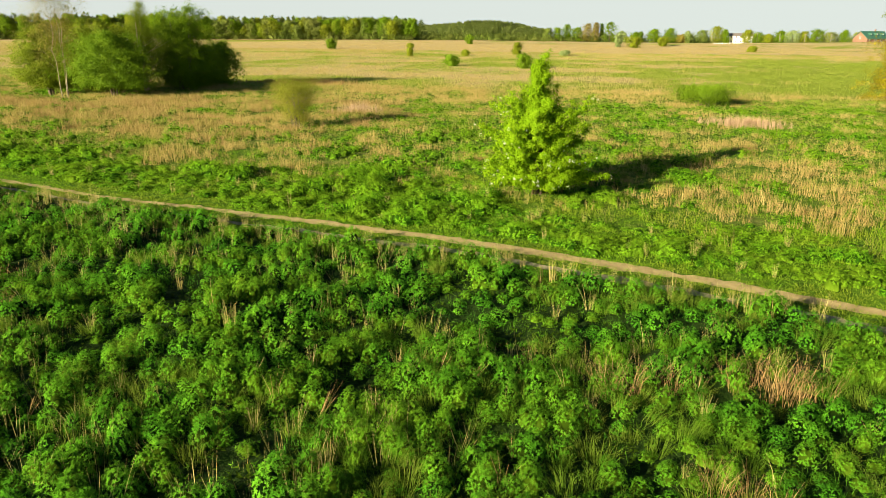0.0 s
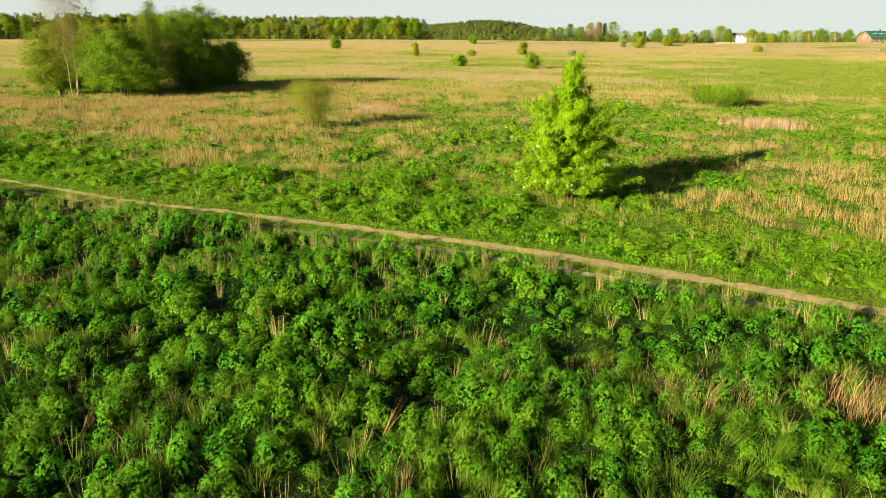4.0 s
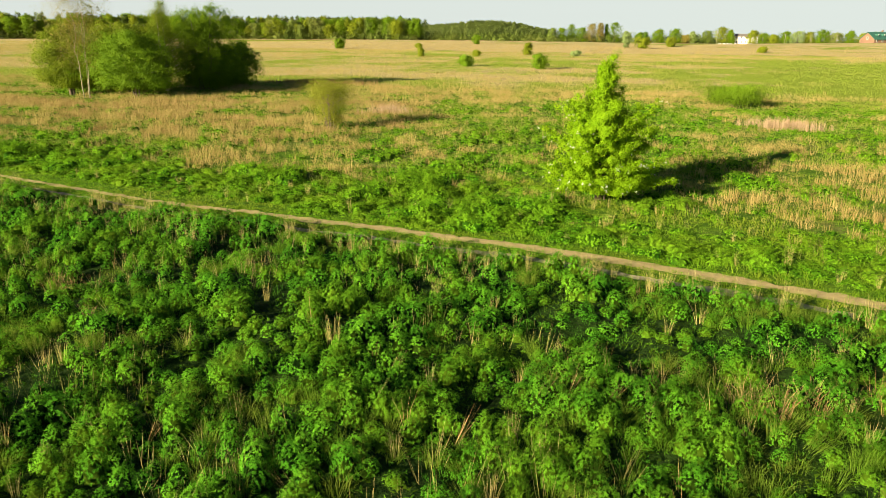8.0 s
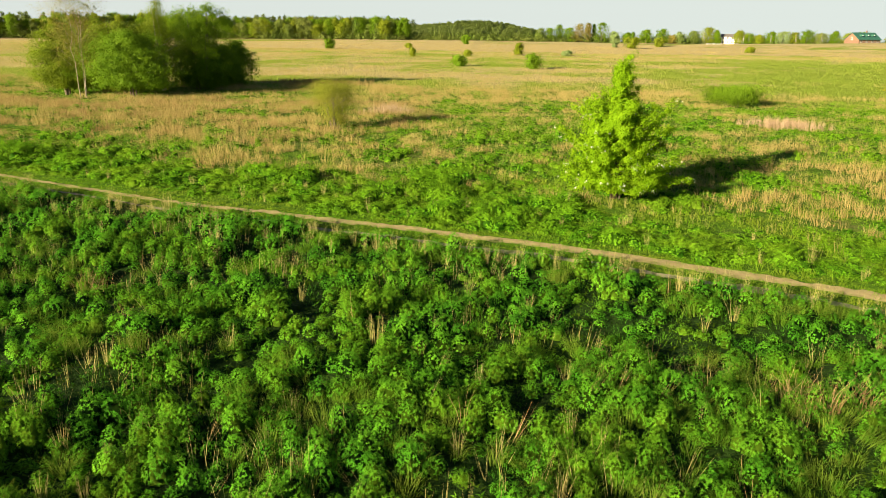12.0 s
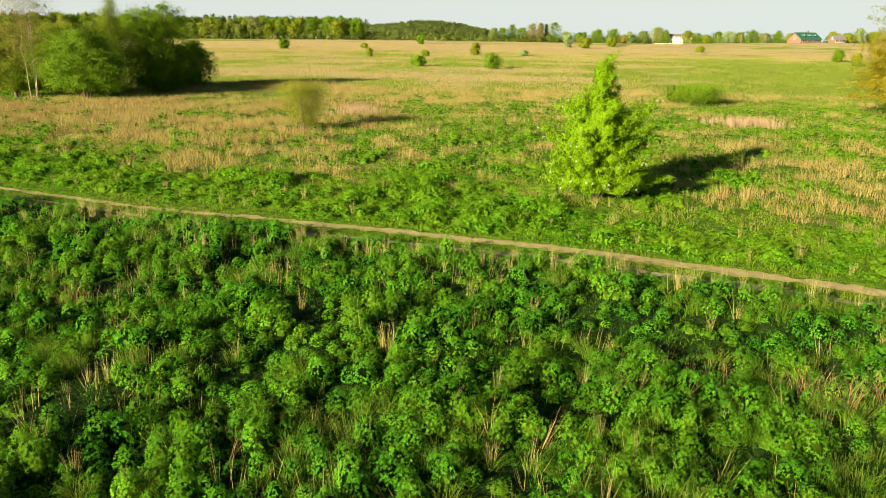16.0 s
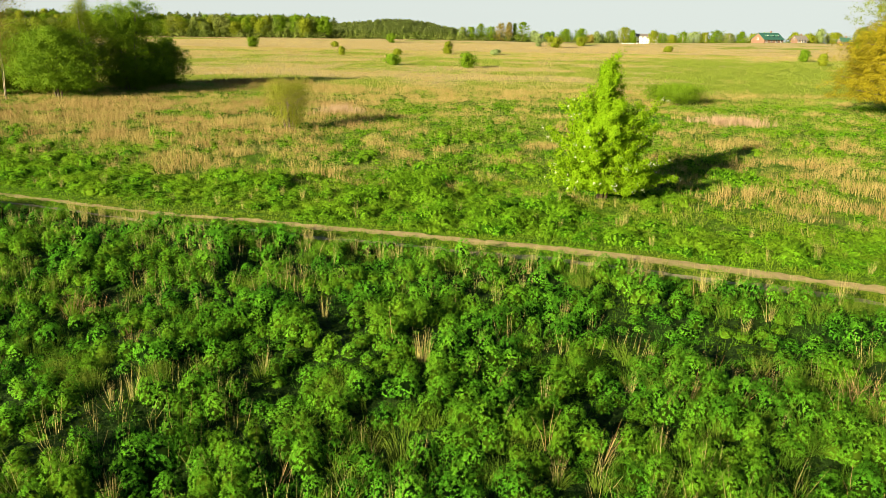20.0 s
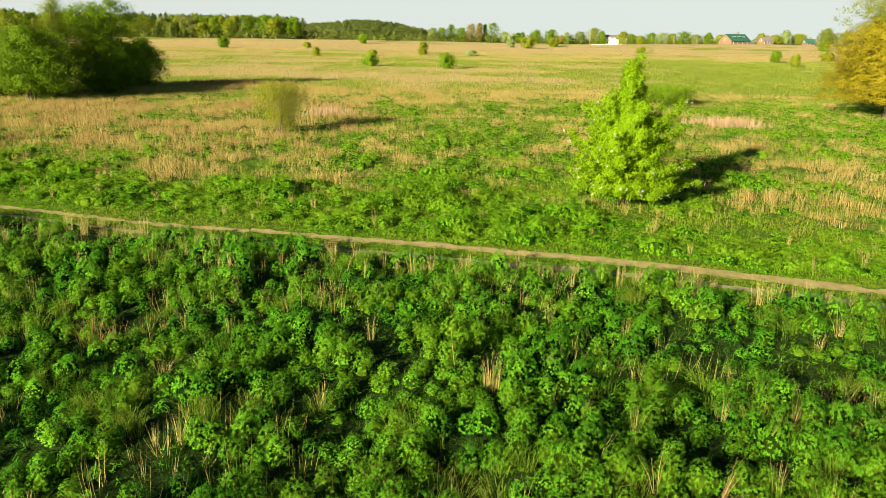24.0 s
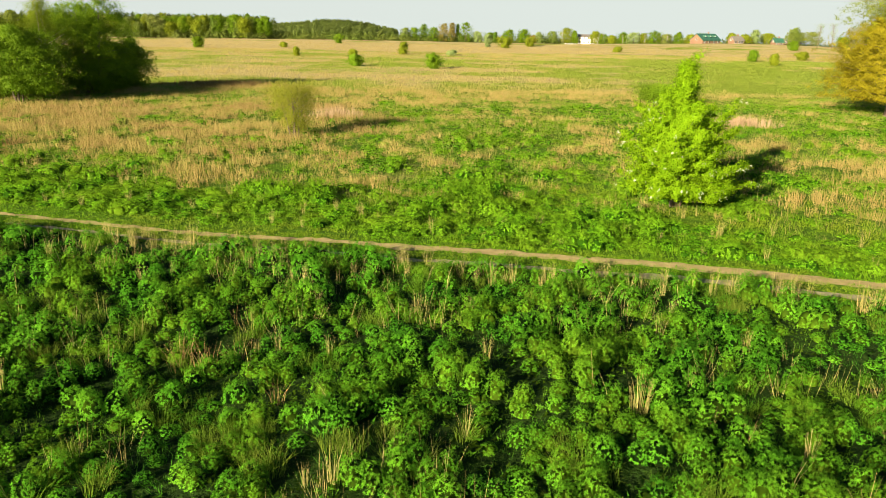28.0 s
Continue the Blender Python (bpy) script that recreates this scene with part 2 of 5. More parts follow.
def grass_tuft(seed, blades, height, radius, width, arch=0.35, upright=0.35, bends=2):
    """Blades from one foot, bending outward."""
    r = np.random.default_rng(seed)
    vs, fs, ts = [], [], []
    for k in range(blades):
        a, d = r.uniform(0, math.tau), radius * 0.4 * math.sqrt(r.uniform(0, 1))
        h, out = height * r.uniform(0.55, 1.1), r.uniform(0.1, 1.0) * upright * height
        b = a + r.normal(0, 0.7)
        foot = np.array([d * math.cos(a), d * math.sin(a), 0.0])
        go, side = np.array([math.cos(b), math.sin(b), 0.0]), None
        c = r.uniform(0, math.tau)
        side = np.array([math.cos(c), math.sin(c), 0.0]) * width / 2
        at = len(vs)
        for j in range(bends + 1):
            u = j / bends
            p = foot + go * out * u ** 1.7 + np.array([0, 0, h * (u - arch * 0.5 * u ** 3)])
            w = (1 - 0.75 * u)
            vs += [p - side * w, p + side * w]
        if bends == 1:
            vs.pop()
            fs.append((at, at + 1, at + 2))
        else:
            fs += [(at + 2 * j, at + 2 * j + 1, at + 2 * j + 3, at + 2 * j + 2) for j in range(bends)]
        ts += [r.uniform(0, 1)] * (len(vs) - at)
    return np.array(vs), np.array(fs), np.array(ts)


def tube(points, radii, sides=7):
    points = np.asarray(points, float)
    vs, fs = [], []
    for i, (p, r) in enumerate(zip(points, radii)):
        d = points[min(i + 1, len(points) - 1)] - points[max(i - 1, 0)]
        d /= np.linalg.norm(d) + 1e-9
        u = np.cross(d, (0.31, 0.95, 0.05))
        u /= np.linalg.norm(u) + 1e-9
        w = np.cross(d, u)
        for k in range(sides):
            a = math.tau * k / sides
            vs.append(p + r * (math.cos(a) * u + math.sin(a) * w))
    for i in range(len(points) - 1):
        for k in range(sides):
            k2 = (k + 1) % sides
            fs.append((i * sides + k, i * sides + k2, (i + 1) * sides + k2, (i + 1) * sides + k))
    return np.array(vs), np.array(fs)


# ---------------------------------------------------------------- materials
def nodes_of(name):
    m = bpy.data.materials.new(name)
    m.use_nodes = True
    t = m.node_tree
    return m, t, t.nodes["Principled BSDF"]


def ramp(t, source, stops):
    r = t.nodes.new("ShaderNodeValToRGB")
    while len(r.color_ramp.elements) < len(stops):
        r.color_ramp.elements.new(0.5)
    for e, (p, c) in zip(r.color_ramp.elements, stops):
        e.position, e.color = p, (*c, 1)
    t.links.new(source, r.inputs["Fac"])
    return r.outputs["Color"]


def spot(t, size, detail=3.0, rough=0.55, scale=(1, 1, 1)):
    g, mp, n = t.nodes.new("ShaderNodeNewGeometry"), t.nodes.new("ShaderNodeMapping"), t.nodes.new("ShaderNodeTexNoise")
    mp.inputs["Scale"].default_value = scale
    n.inputs["Scale"].default_value, n.inputs["Detail"].default_value, n.inputs["Roughness"].default_value = 1 / size, detail, rough
    t.links.new(g.outputs["Position"], mp.inputs["Vector"])
    t.links.new(mp.outputs["Vector"], n.inputs["Vector"])
    return n.outputs["Fac"]


def blend(t, fac, a, b, how="MIX"):
    m = t.nodes.new("ShaderNodeMix")
    m.data_type, m.blend_type = "RGBA", how
    for socket, value in ((m.inputs["Factor"], fac), (m.inputs["A"], a), (m.inputs["B"], b)):
        if isinstance(value, (int, float)):
            socket.default_value = value
        elif isinstance(value, tuple):
            socket.default_value = (*value, 1)
        else:
            t.links.new(value, socket)
    return m.outputs["Result"]


def attribute(t, name):
    a = t.nodes.new("ShaderNodeAttribute")
    a.attribute_name = name
    return a.outputs["Fac"]


def foliage(name, dark, mid, light, patch=None, patch_size=6.0, through=0.35, rough=0.6, gloss=0.10, inner_shade=None):
    """Leaves: colour by leaf and by plant, patches over the field, light passing through; lowest stop: painted shade
    inside cushions.
    """
    m, t, p = nodes_of(name)
    col = ramp(t, attribute(t, "tone"), (((0.0, inner_shade),) if inner_shade else ()) + ((0.05, dark), (0.5, mid), (0.95, light)))
    if patch:
        n = ramp(t, spot(t, patch_size), ((0.42, (0, 0, 0)), (0.62, (1, 1, 1))))
        col = blend(t, n, col, blend(t, 0.55, col, patch))
    p.inputs["Roughness"].default_value = rough
    p.inputs["Specular IOR Level"].default_value = gloss
    t.links.new(col, p.inputs["Base Color"])
    if through:
        tr, mix = t.nodes.new("ShaderNodeBsdfTranslucent"), t.nodes.new("ShaderNodeMixShader")
        t.links.new(blend(t, 0.3, col, (0.25, 0.4, 0.02)), tr.inputs["Color"])
        mix.inputs["Fac"].default_value = through
        out = t.nodes["Material Output"]
        t.links.new(p.outputs["BSDF"], mix.inputs[1])
        t.links.new(tr.outputs["BSDF"], mix.inputs[2])
        t.links.new(mix.outputs["Shader"], out.inputs["Surface"])
    return m


def plain(name, a, b, size, rough=0.8, relief=0.3, metal=0.0, scale=(1, 1, 1)):
    """Paint, plaster, bark and the like: two tones at two scales and fine relief."""
    m, t, p = nodes_of(name)
    col = ramp(t, spot(t, size, 5, 0.6, scale), ((0.3, a), (0.7, b)))
    worn = tuple(0.6 * x for x in a)
    col = blend(t, ramp(t, spot(t, size * 7), ((0.55, (0, 0, 0)), (0.75, (0.5, 0.5, 0.5)))), col, worn)
    t.links.new(col, p.inputs["Base Color"])
    p.inputs["Roughness"].default_value, p.inputs["Metallic"].default_value = rough, metal
    b2 = t.nodes.new("ShaderNodeBump")
    b2.inputs["Strength"].default_value, b2.inputs["Distance"].default_value = relief, size * 0.3
    t.links.new(spot(t, size * 0.4, 4, 0.6, scale), b2.inputs["Height"])
    t.links.new(b2.outputs["Normal"], p.inputs["Normal"])
    return m


# last colour of HERB: near-black painted shade for the cushions' inside
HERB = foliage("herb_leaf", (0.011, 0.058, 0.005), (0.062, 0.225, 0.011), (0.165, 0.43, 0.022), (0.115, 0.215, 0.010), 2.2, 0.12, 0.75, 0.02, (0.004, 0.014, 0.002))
FRESH_GRASS = foliage("fresh_grass", (0.028, 0.090, 0.003), (0.108, 0.242, 0.006), (0.215, 0.37, 0.014), (0.20, 0.215, 0.022), 5.0, 0.35)
FIELD_GRASS = foliage("field_grass", (0.12, 0.18, 0.016), (0.20, 0.265, 0.03), (0.29, 0.35, 0.055), (0.27, 0.28, 0.06), 9.0, 0.35)
STRAW = foliage("straw", (0.21, 0.155, 0.05), (0.355, 0.27, 0.097), (0.515, 0.415, 0.17), (0.34, 0.235, 0.09), 4.0, 0.3, 0.7, 0.05)
STALK = foliage("pale_stalk", (0.25, 0.21, 0.075), (0.37, 0.32, 0.115), (0.52, 0.45, 0.19), (0.33, 0.29, 0.09), 3.0, 0.3, 0.7, 0.05)
PALE_GRASS = foliage("pale_grass", (0.14, 0.135, 0.03), (0.25, 0.23, 0.065), (0.38, 0.34, 0.12), (0.28, 0.22, 0.08), 3.0, 0.3)
TUSSOCK = foliage("tussock_grass", (0.032, 0.085, 0.005), (0.09, 0.19, 0.011), (0.185, 0.29, 0.032), (0.17, 0.20, 0.03), 2.5, 0.35, 0.7, 0.05)
REED = foliage("dry_reed", (0.26, 0.17, 0.11), (0.40, 0.275, 0.18), (0.53, 0.39, 0.26), None, 4.0, 0.25, 0.6)
RUST = foliage("rusty_stalk", (0.15, 0.09, 0.035), (0.27, 0.175, 0.07), (0.42, 0.30, 0.13), None, 4.0, 0.2, 0.6)
LIME_LEAF = foliage("lime_leaf", (0.14, 0.27, 0.005), (0.22, 0.385, 0.008), (0.31, 0.47, 0.015), None, 3.0, 0.5, 0.7, 0.05)
BLOSSOM = foliage("blossom", (0.35, 0.37, 0.22), (0.55, 0.55, 0.40), (0.75, 0.74, 0.62), None, 3.0, 0.3)
MID_LEAF = foliage("mid_leaf", (0.07, 0.14, 0.005), (0.14, 0.235, 0.008), (0.22, 0.32, 0.015), None, 3.0, 0.5)
OLIVE_LEAF = foliage("olive_leaf", (0.12, 0.155, 0.008), (0.19, 0.23, 0.012), (0.27, 0.31, 0.02), None, 3.0, 0.35)
BRONZE_LEAF = foliage("bronze_bud", (0.12, 0.10, 0.02), (0.19, 0.155, 0.03), (0.26, 0.22, 0.045), None, 3.0, 0.3)
SHRUB_LEAF = foliage("shrub_bud", (0.12, 0.13, 0.012), (0.19, 0.205, 0.018), (0.26, 0.275, 0.03), None, 3.0, 0.3)
DARK_LEAF = foliage("dark_leaf", (0.04, 0.08, 0.006), (0.065, 0.125, 0.010), (0.11, 0.18, 0.016), None, 3.0, 0.35)
GOLD_LEAF = foliage("gold_leaf", (0.15, 0.13, 0.005), (0.255, 0.215, 0.009), (0.37, 0.315, 0.016), None, 3.0, 0.35)
GROVE_OLIVE = foliage("grove_olive_leaf", (0.08, 0.12, 0.006), (0.14, 0.185, 0.009), (0.20, 0.255, 0.015), None, 3.0, 0.4)
GROVE_LEAF = foliage("grove_leaf", (0.06, 0.13, 0.004), (0.115, 0.205, 0.007), (0.18, 0.28, 0.012), None, 3.0, 0.45)
FRESH_LEAF = foliage("fresh_leaf", (0.09, 0.165, 0.006), (0.145, 0.25, 0.010), (0.21, 0.32, 0.018), None, 3.0, 0.4)
PALE_LEAF = foliage("pale_leaf", (0.14, 0.20, 0.06), (0.22, 0.29, 0.10), (0.30, 0.36, 0.15), None, 3.0, 0.3)
WOOD_LEAF = foliage("woodland_leaf", (0.08, 0.125, 0.02), (0.13, 0.18, 0.03), (0.18, 0.23, 0.045), (0.19, 0.20, 0.05), 40.0, 0.3)
# olive leaf made paler and bluer: haze over the hill, in the colour
HAZY_HILL_LEAF = foliage("hazy_hill_leaf", (0.15, 0.195, 0.05), (0.21, 0.265, 0.07), (0.28, 0.335, 0.10), None, 40.0, 0.3)
# bluish grey-green: distance haze painted into the ridge's leaf colour
HAZY_RIDGE_LEAF = foliage("hazy_ridge_leaf", (0.10, 0.15, 0.12), (0.13, 0.18, 0.14), (0.16, 0.21, 0.16), None, 40.0, 0.2)
BARK = plain("bark", (0.08, 0.058, 0.04), (0.17, 0.125, 0.09), 0.12, 0.9, 0.8, 0, (1, 1, 0.3))
BIRCH_BARK = plain("birch_bark", (0.20, 0.16, 0.10), (0.33, 0.28, 0.20), 0.2, 0.8, 0.4)


def ground_material():
    m, t, p = nodes_of("meadow_ground")
    green = ramp(t, spot(t, 0.5, 6, 0.7), ((0.3, (0.024, 0.060, 0.003)), (0.5, (0.058, 0.125, 0.006)), (0.72, (0.125, 0.19, 0.012))))
    straw = ramp(t, spot(t, 0.45, 6, 0.7), ((0.3, (0.16, 0.135, 0.035)), (0.5, (0.28, 0.235, 0.08)), (0.72, (0.40, 0.33, 0.13))))
    open_field = ramp(t, spot(t, 0.9, 6, 0.7), ((0.3, (0.13, 0.19, 0.012)), (0.5, (0.195, 0.265, 0.020)), (0.72, (0.27, 0.33, 0.04))))
    green = blend(t, attribute(t, "open"), green, open_field)
    dense = ramp(t, spot(t, 0.9, 6, 0.7), ((0.3, (0.27, 0.215, 0.09)), (0.5, (0.415, 0.335, 0.155)), (0.72, (0.54, 0.44, 0.22))))
    straw = blend(t, attribute(t, "open"), straw, dense)
    wide = ramp(t, spot(t, 14, 5, 0.65, (1, 0.45, 1)), ((0.35, (0, 0, 0)), (0.65, (1, 1, 1))))
    dry = t.nodes.new("ShaderNodeMath")
    dry.operation = "ADD"
    t.links.new(attribute(t, "dry"), dry.inputs[0])
    half = t.nodes.new("ShaderNodeMath")
    half.operation, half.inputs[1].default_value = "MULTIPLY_ADD", 0.5
    half.inputs[2].default_value = -0.25
    t.links.new(wide, half.inputs[0])
    t.links.new(half.outputs[0], dry.inputs[1])
    fine = t.nodes.new("ShaderNodeMath")
    fine.operation, fine.inputs[1].default_value, fine.inputs[2].default_value = "MULTIPLY_ADD", 0.9, -0.45
    t.links.new(spot(t, 1.6, 5, 0.7), fine.inputs[0])
    total = t.nodes.new("ShaderNodeMath")
    total.operation, total.use_clamp = "ADD", True
    t.links.new(dry.outputs[0], total.inputs[0])
    t.links.new(fine.outputs[0], total.inputs[1])
    soft = ramp(t, total.outputs[0], ((0.3, (0, 0, 0)), (0.65, (1, 1, 1))))
    # soil below the herbs, blackened to carry the shade between clumps
    herb_shade = ramp(t, spot(t, 0.16, 6, 0.7), ((0.35, (0.008, 0.018, 0.003)), (0.55, (0.016, 0.040, 0.004)), (0.8, (0.035, 0.07, 0.008))))
    t.links.new(blend(t, attribute(t, "herb_shade"), blend(t, soft, green, straw), herb_shade), p.inputs["Base Color"])
    p.inputs["Roughness"].default_value, p.inputs["Specular IOR Level"].default_value = 0.95, 0.1
    b = t.nodes.new("ShaderNodeBump")
    b.inputs["Strength"].default_value, b.inputs["Distance"].default_value = 0.9, 0.25
    t.links.new(spot(t, 0.8, 6, 0.7), b.inputs["Height"])
    t.links.new(b.outputs["Normal"], p.inputs["Normal"])
    return m


GROUND = ground_material()
DIRT = plain("trodden_earth", (0.27, 0.20, 0.08), (0.44, 0.34, 0.155), 0.5, 0.95, 0.3)

GREY_DIRT = plain("packed_grey_earth", (0.20, 0.175, 0.105), (0.32, 0.28, 0.17), 0.35, 0.95, 0.6)

# ---------------------------------------------------------------- ground
def steps(stops):
    """Coordinates from a list of (from, to, step) stretches."""
    return np.unique(np.round(np.concatenate([np.arange(a, b, s) for a, b, s in stops]), 3))


gx = steps(((-4000, -1000, 300), (-1000, -300, 40), (-300, -100, 12), (-100, -50, 3), (-46, 20, 0.5), (20, 30, 1.5), (30, 100, 3), (100, 300, 12), (300, 1000, 40), (1000, 4001, 300)))
gy = steps(((-400, -60, 40), (-60, -34, 3), (-34, 12, 0.5), (12, 60, 1.5), (60, 160, 4), (160, 400, 8), (400, 1200, 20), (1200, 4700, 250)))
mx, my = np.meshgrid(gx, gy)
gz = land(mx, my)
idx = np.arange(mx.size).reshape(mx.shape)
quads = np.stack((idx[:-1, :-1], idx[:-1, 1:], idx[1:, 1:], idx[1:, :-1]), -1).reshape(-1, 4)
dry = dryness(mx, my)
dry = np.where(my < rut_north(mx) - 1.0, 0.02, dry * (0.4 + 0.75 * smooth(40, 130, my)) + 0.12 * smooth(60, 110, my))
# mask of the ground that gets the painted shade, south of the track
herb_shade = smooth(0.6, 1.2, rut_south(mx) - my)
thing("ground", mesh("ground", np.stack((mx, my, gz), -1).reshape(-1, 3), quads, None, True, {"dry": dry.ravel(), "herb_shade": herb_shade.ravel(), "open": smooth(45, 75, my).ravel()}), GROUND,
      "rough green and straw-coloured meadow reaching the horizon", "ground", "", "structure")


def rut(name, line, half, seed, material, label):
    """A trodden strip of bare earth with ragged edges, slightly hollow."""
    x = np.arange(-75, 45, 0.16)
    y = line(x)
    w = half * (0.3 + 1.2 * fbm(x, x * 0 + seed, 1.6, seed) + 0.5 * vnoise(x, x * 0 + seed, 0.35, seed + 3))
    w = w * np.interp(x, [-75, -24, -12, 0], [0.4, 0.5, 0.8, 1.05])
    rows = []
    for u, dz in ((-1, 0.006), (-0.55, 0.010), (0, 0.004), (0.55, 0.010), (1, 0.006)):
        yy = y + u * w + (0.22 * (vnoise(x, x * 0 + u, 0.33, seed + 9) - 0.5) if abs(u) == 1 else 0)
        rows.append(np.stack((x, yy, land(x, yy) + dz + 0.012), -1))
    v = np.stack(rows, 1)
    n = len(x)
    i = np.arange(n * 5).reshape(n, 5)
    f = np.stack((i[:-1, :-1], i[1:, :-1], i[1:, 1:], i[:-1, 1:]), -1).reshape(-1, 4)
    return thing(name, mesh(name, v.reshape(-1, 3), f, None, True), material, label, "track", "", "structure")


rut("track_rut_north", rut_north, 0.33, 31, DIRT, "pale trodden earth rut of a farm track through grass")
rut("track_rut_south", rut_south, 0.24, 37, GREY_DIRT, "grey half-overgrown earth rut beside the herb bank")


# ---------------------------------------------------------------- herbs and grass south of the track
def south_view(x, y):
    left = np.interp(y, [-31, -23, -6, 2], [-17, -22, -41, -52])
    right = np.interp(y, [-31, -23, -12, 0], [8, 12.5, 17, 20])
    return (x > left) & (x < right) & (y > -30 + 0.16 * np.abs(x + 3))


def herbs_here(x, y):
    return south_view(x, y) & (y < rut_south(x) - 0.70 - 0.55 * vnoise(x, y, 1.5, 41)) & (fbm(x, y, 1.1, 47, 2) + 0.5 * (vnoise(x, y, 0.5, 48) - 0.5) > 0.30)


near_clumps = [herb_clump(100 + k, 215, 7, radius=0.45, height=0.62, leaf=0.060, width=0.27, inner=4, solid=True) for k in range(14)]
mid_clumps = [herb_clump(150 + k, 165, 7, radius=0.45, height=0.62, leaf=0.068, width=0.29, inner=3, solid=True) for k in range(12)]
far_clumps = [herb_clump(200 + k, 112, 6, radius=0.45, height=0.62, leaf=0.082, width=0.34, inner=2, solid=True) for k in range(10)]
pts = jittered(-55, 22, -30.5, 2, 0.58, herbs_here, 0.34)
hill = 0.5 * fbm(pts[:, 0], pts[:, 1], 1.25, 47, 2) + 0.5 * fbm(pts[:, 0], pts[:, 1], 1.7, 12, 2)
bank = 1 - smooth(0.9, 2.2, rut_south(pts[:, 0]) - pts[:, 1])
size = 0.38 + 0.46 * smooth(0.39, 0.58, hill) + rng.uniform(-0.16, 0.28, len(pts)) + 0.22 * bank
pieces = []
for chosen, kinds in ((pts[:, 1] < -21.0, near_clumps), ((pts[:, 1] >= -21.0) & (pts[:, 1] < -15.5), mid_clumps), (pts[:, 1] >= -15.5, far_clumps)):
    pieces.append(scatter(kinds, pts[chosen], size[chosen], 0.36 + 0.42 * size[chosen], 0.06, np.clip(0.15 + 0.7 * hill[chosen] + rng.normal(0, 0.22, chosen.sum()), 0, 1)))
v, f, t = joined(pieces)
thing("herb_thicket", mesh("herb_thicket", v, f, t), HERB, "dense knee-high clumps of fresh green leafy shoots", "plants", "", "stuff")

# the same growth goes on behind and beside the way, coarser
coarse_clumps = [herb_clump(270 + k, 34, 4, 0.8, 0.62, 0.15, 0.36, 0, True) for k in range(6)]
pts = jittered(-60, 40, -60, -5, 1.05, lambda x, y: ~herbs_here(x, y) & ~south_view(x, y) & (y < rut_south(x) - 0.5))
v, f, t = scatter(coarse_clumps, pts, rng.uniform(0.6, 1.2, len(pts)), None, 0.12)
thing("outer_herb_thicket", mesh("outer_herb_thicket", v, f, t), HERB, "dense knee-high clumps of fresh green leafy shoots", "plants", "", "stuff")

# leaves in the gaps, all at lowest tone: painted shade between clumps
gap_shade_leaves = [herb_clump(250 + k, 4, 4, 0.42, 0.20, 0.11, 0.4, 16) for k in range(6)]
pts = jittered(-55, 22, -30.5, 2, 0.56, lambda x, y: south_view(x, y) & (y < rut_south(x) - 0.75))
v, f, t = scatter(gap_shade_leaves, pts, rng.uniform(0.5, 1.0, len(pts)), None, 0.15, np.zeros(len(pts)))
thing("low_undergrowth", mesh("low_undergrowth", v, f, t), HERB, "low green leaves covering the soil between clumps, darkened for shade", "plants", "", "stuff")

tussocks = [grass_tuft(300 + k, 90, 0.52, 0.42, 0.007, 0.6, 0.6) for k in range(8)]
pts = jittered(-55, 22, -30.5, 2, 0.62, lambda x, y: south_view(x, y) & (y < rut_south(x) - 0.75) & (fbm(x, y, 2.4, 43) + 0.5 * (vnoise(x, y, 0.8, 44) - 0.5) < 0.40 + 0.12 * smooth(-6, 8, x)))
size = rng.uniform(0.8, 1.45, len(pts))
v, f, t = scatter(tussocks, pts, size, None, 0.2)
thing("grass_tussocks", mesh("grass_tussocks", v, f, t), TUSSOCK, "arching yellow-green grass tussocks among the herbs", "grass", "", "stuff")

# dark green grass, its tones lowered further to paint the gaps' shade
fine_grass = [grass_tuft(330 + k, 14, 0.34, 0.5, 0.011, 0.5, 0.5, 1) for k in range(6)]
pts = jittered(-40, 18, -30.5, -8, 0.5, lambda x, y: south_view(x, y) & (y < rut_south(x) - 0.3) & (vnoise(x, y, 1.7, 46) > 0.4))
v, f, t = scatter(fine_grass, pts, rng.uniform(0.7, 1.2, len(pts)), None, 0.2, rng.uniform(0, 0.3, len(pts)))
thing("fine_green_grass", mesh("fine_green_grass", v, f, t), HERB, "fine dark green grass, darkened further for the shade between herb cushions", "grass", "", "stuff")

fine_stalks = [grass_tuft(350 + k, 6, 0.74, 0.4, 0.0075, 0.12, 0.22, 1) for k in range(8)]
pts = jittered(-55, 22, -30.5, 2, 0.62, lambda x, y: south_view(x, y) & (y < rut_south(x) - 0.7) & (vnoise(x, y, 2.2, 45) > 0.58))
v, f, t = scatter(fine_stalks, pts, rng.uniform(0.7, 1.45, len(pts)), None, 0.2)
thing("fine_dry_stalks", mesh("fine_dry_stalks", v, f, t), STALK, "thin scattered straw stalks standing out of the herbs", "dry grass", "", "stuff")

# short sward on and beside the track
sward = [grass_tuft(400 + k, 13, 0.15, 0.30, 0.014, 0.5, 0.6, 1) for k in range(6)]


def verge(x, y):
    n = y - rut_north(x)
    bare = (np.abs(n) < (0.06 + 0.3 * vnoise(x, y, 0.7, 52)) * np.interp(x, [-34, -12, -4], [0.25, 0.55, 1.0])) | (np.abs(y - rut_south(x)) < 0.2 * vnoise(x, y, 0.9, 59))
    return (n < 3.5 + 16 * vnoise(x, y, 2.5, 51)) & (y > rut_south(x) - 1.1) & ~bare


pts = jittered(-58, 24, -19, 16, 0.275, verge)
v, f, t = scatter(sward, pts, rng.uniform(0.6, 1.5, len(pts)), None, 0.2)
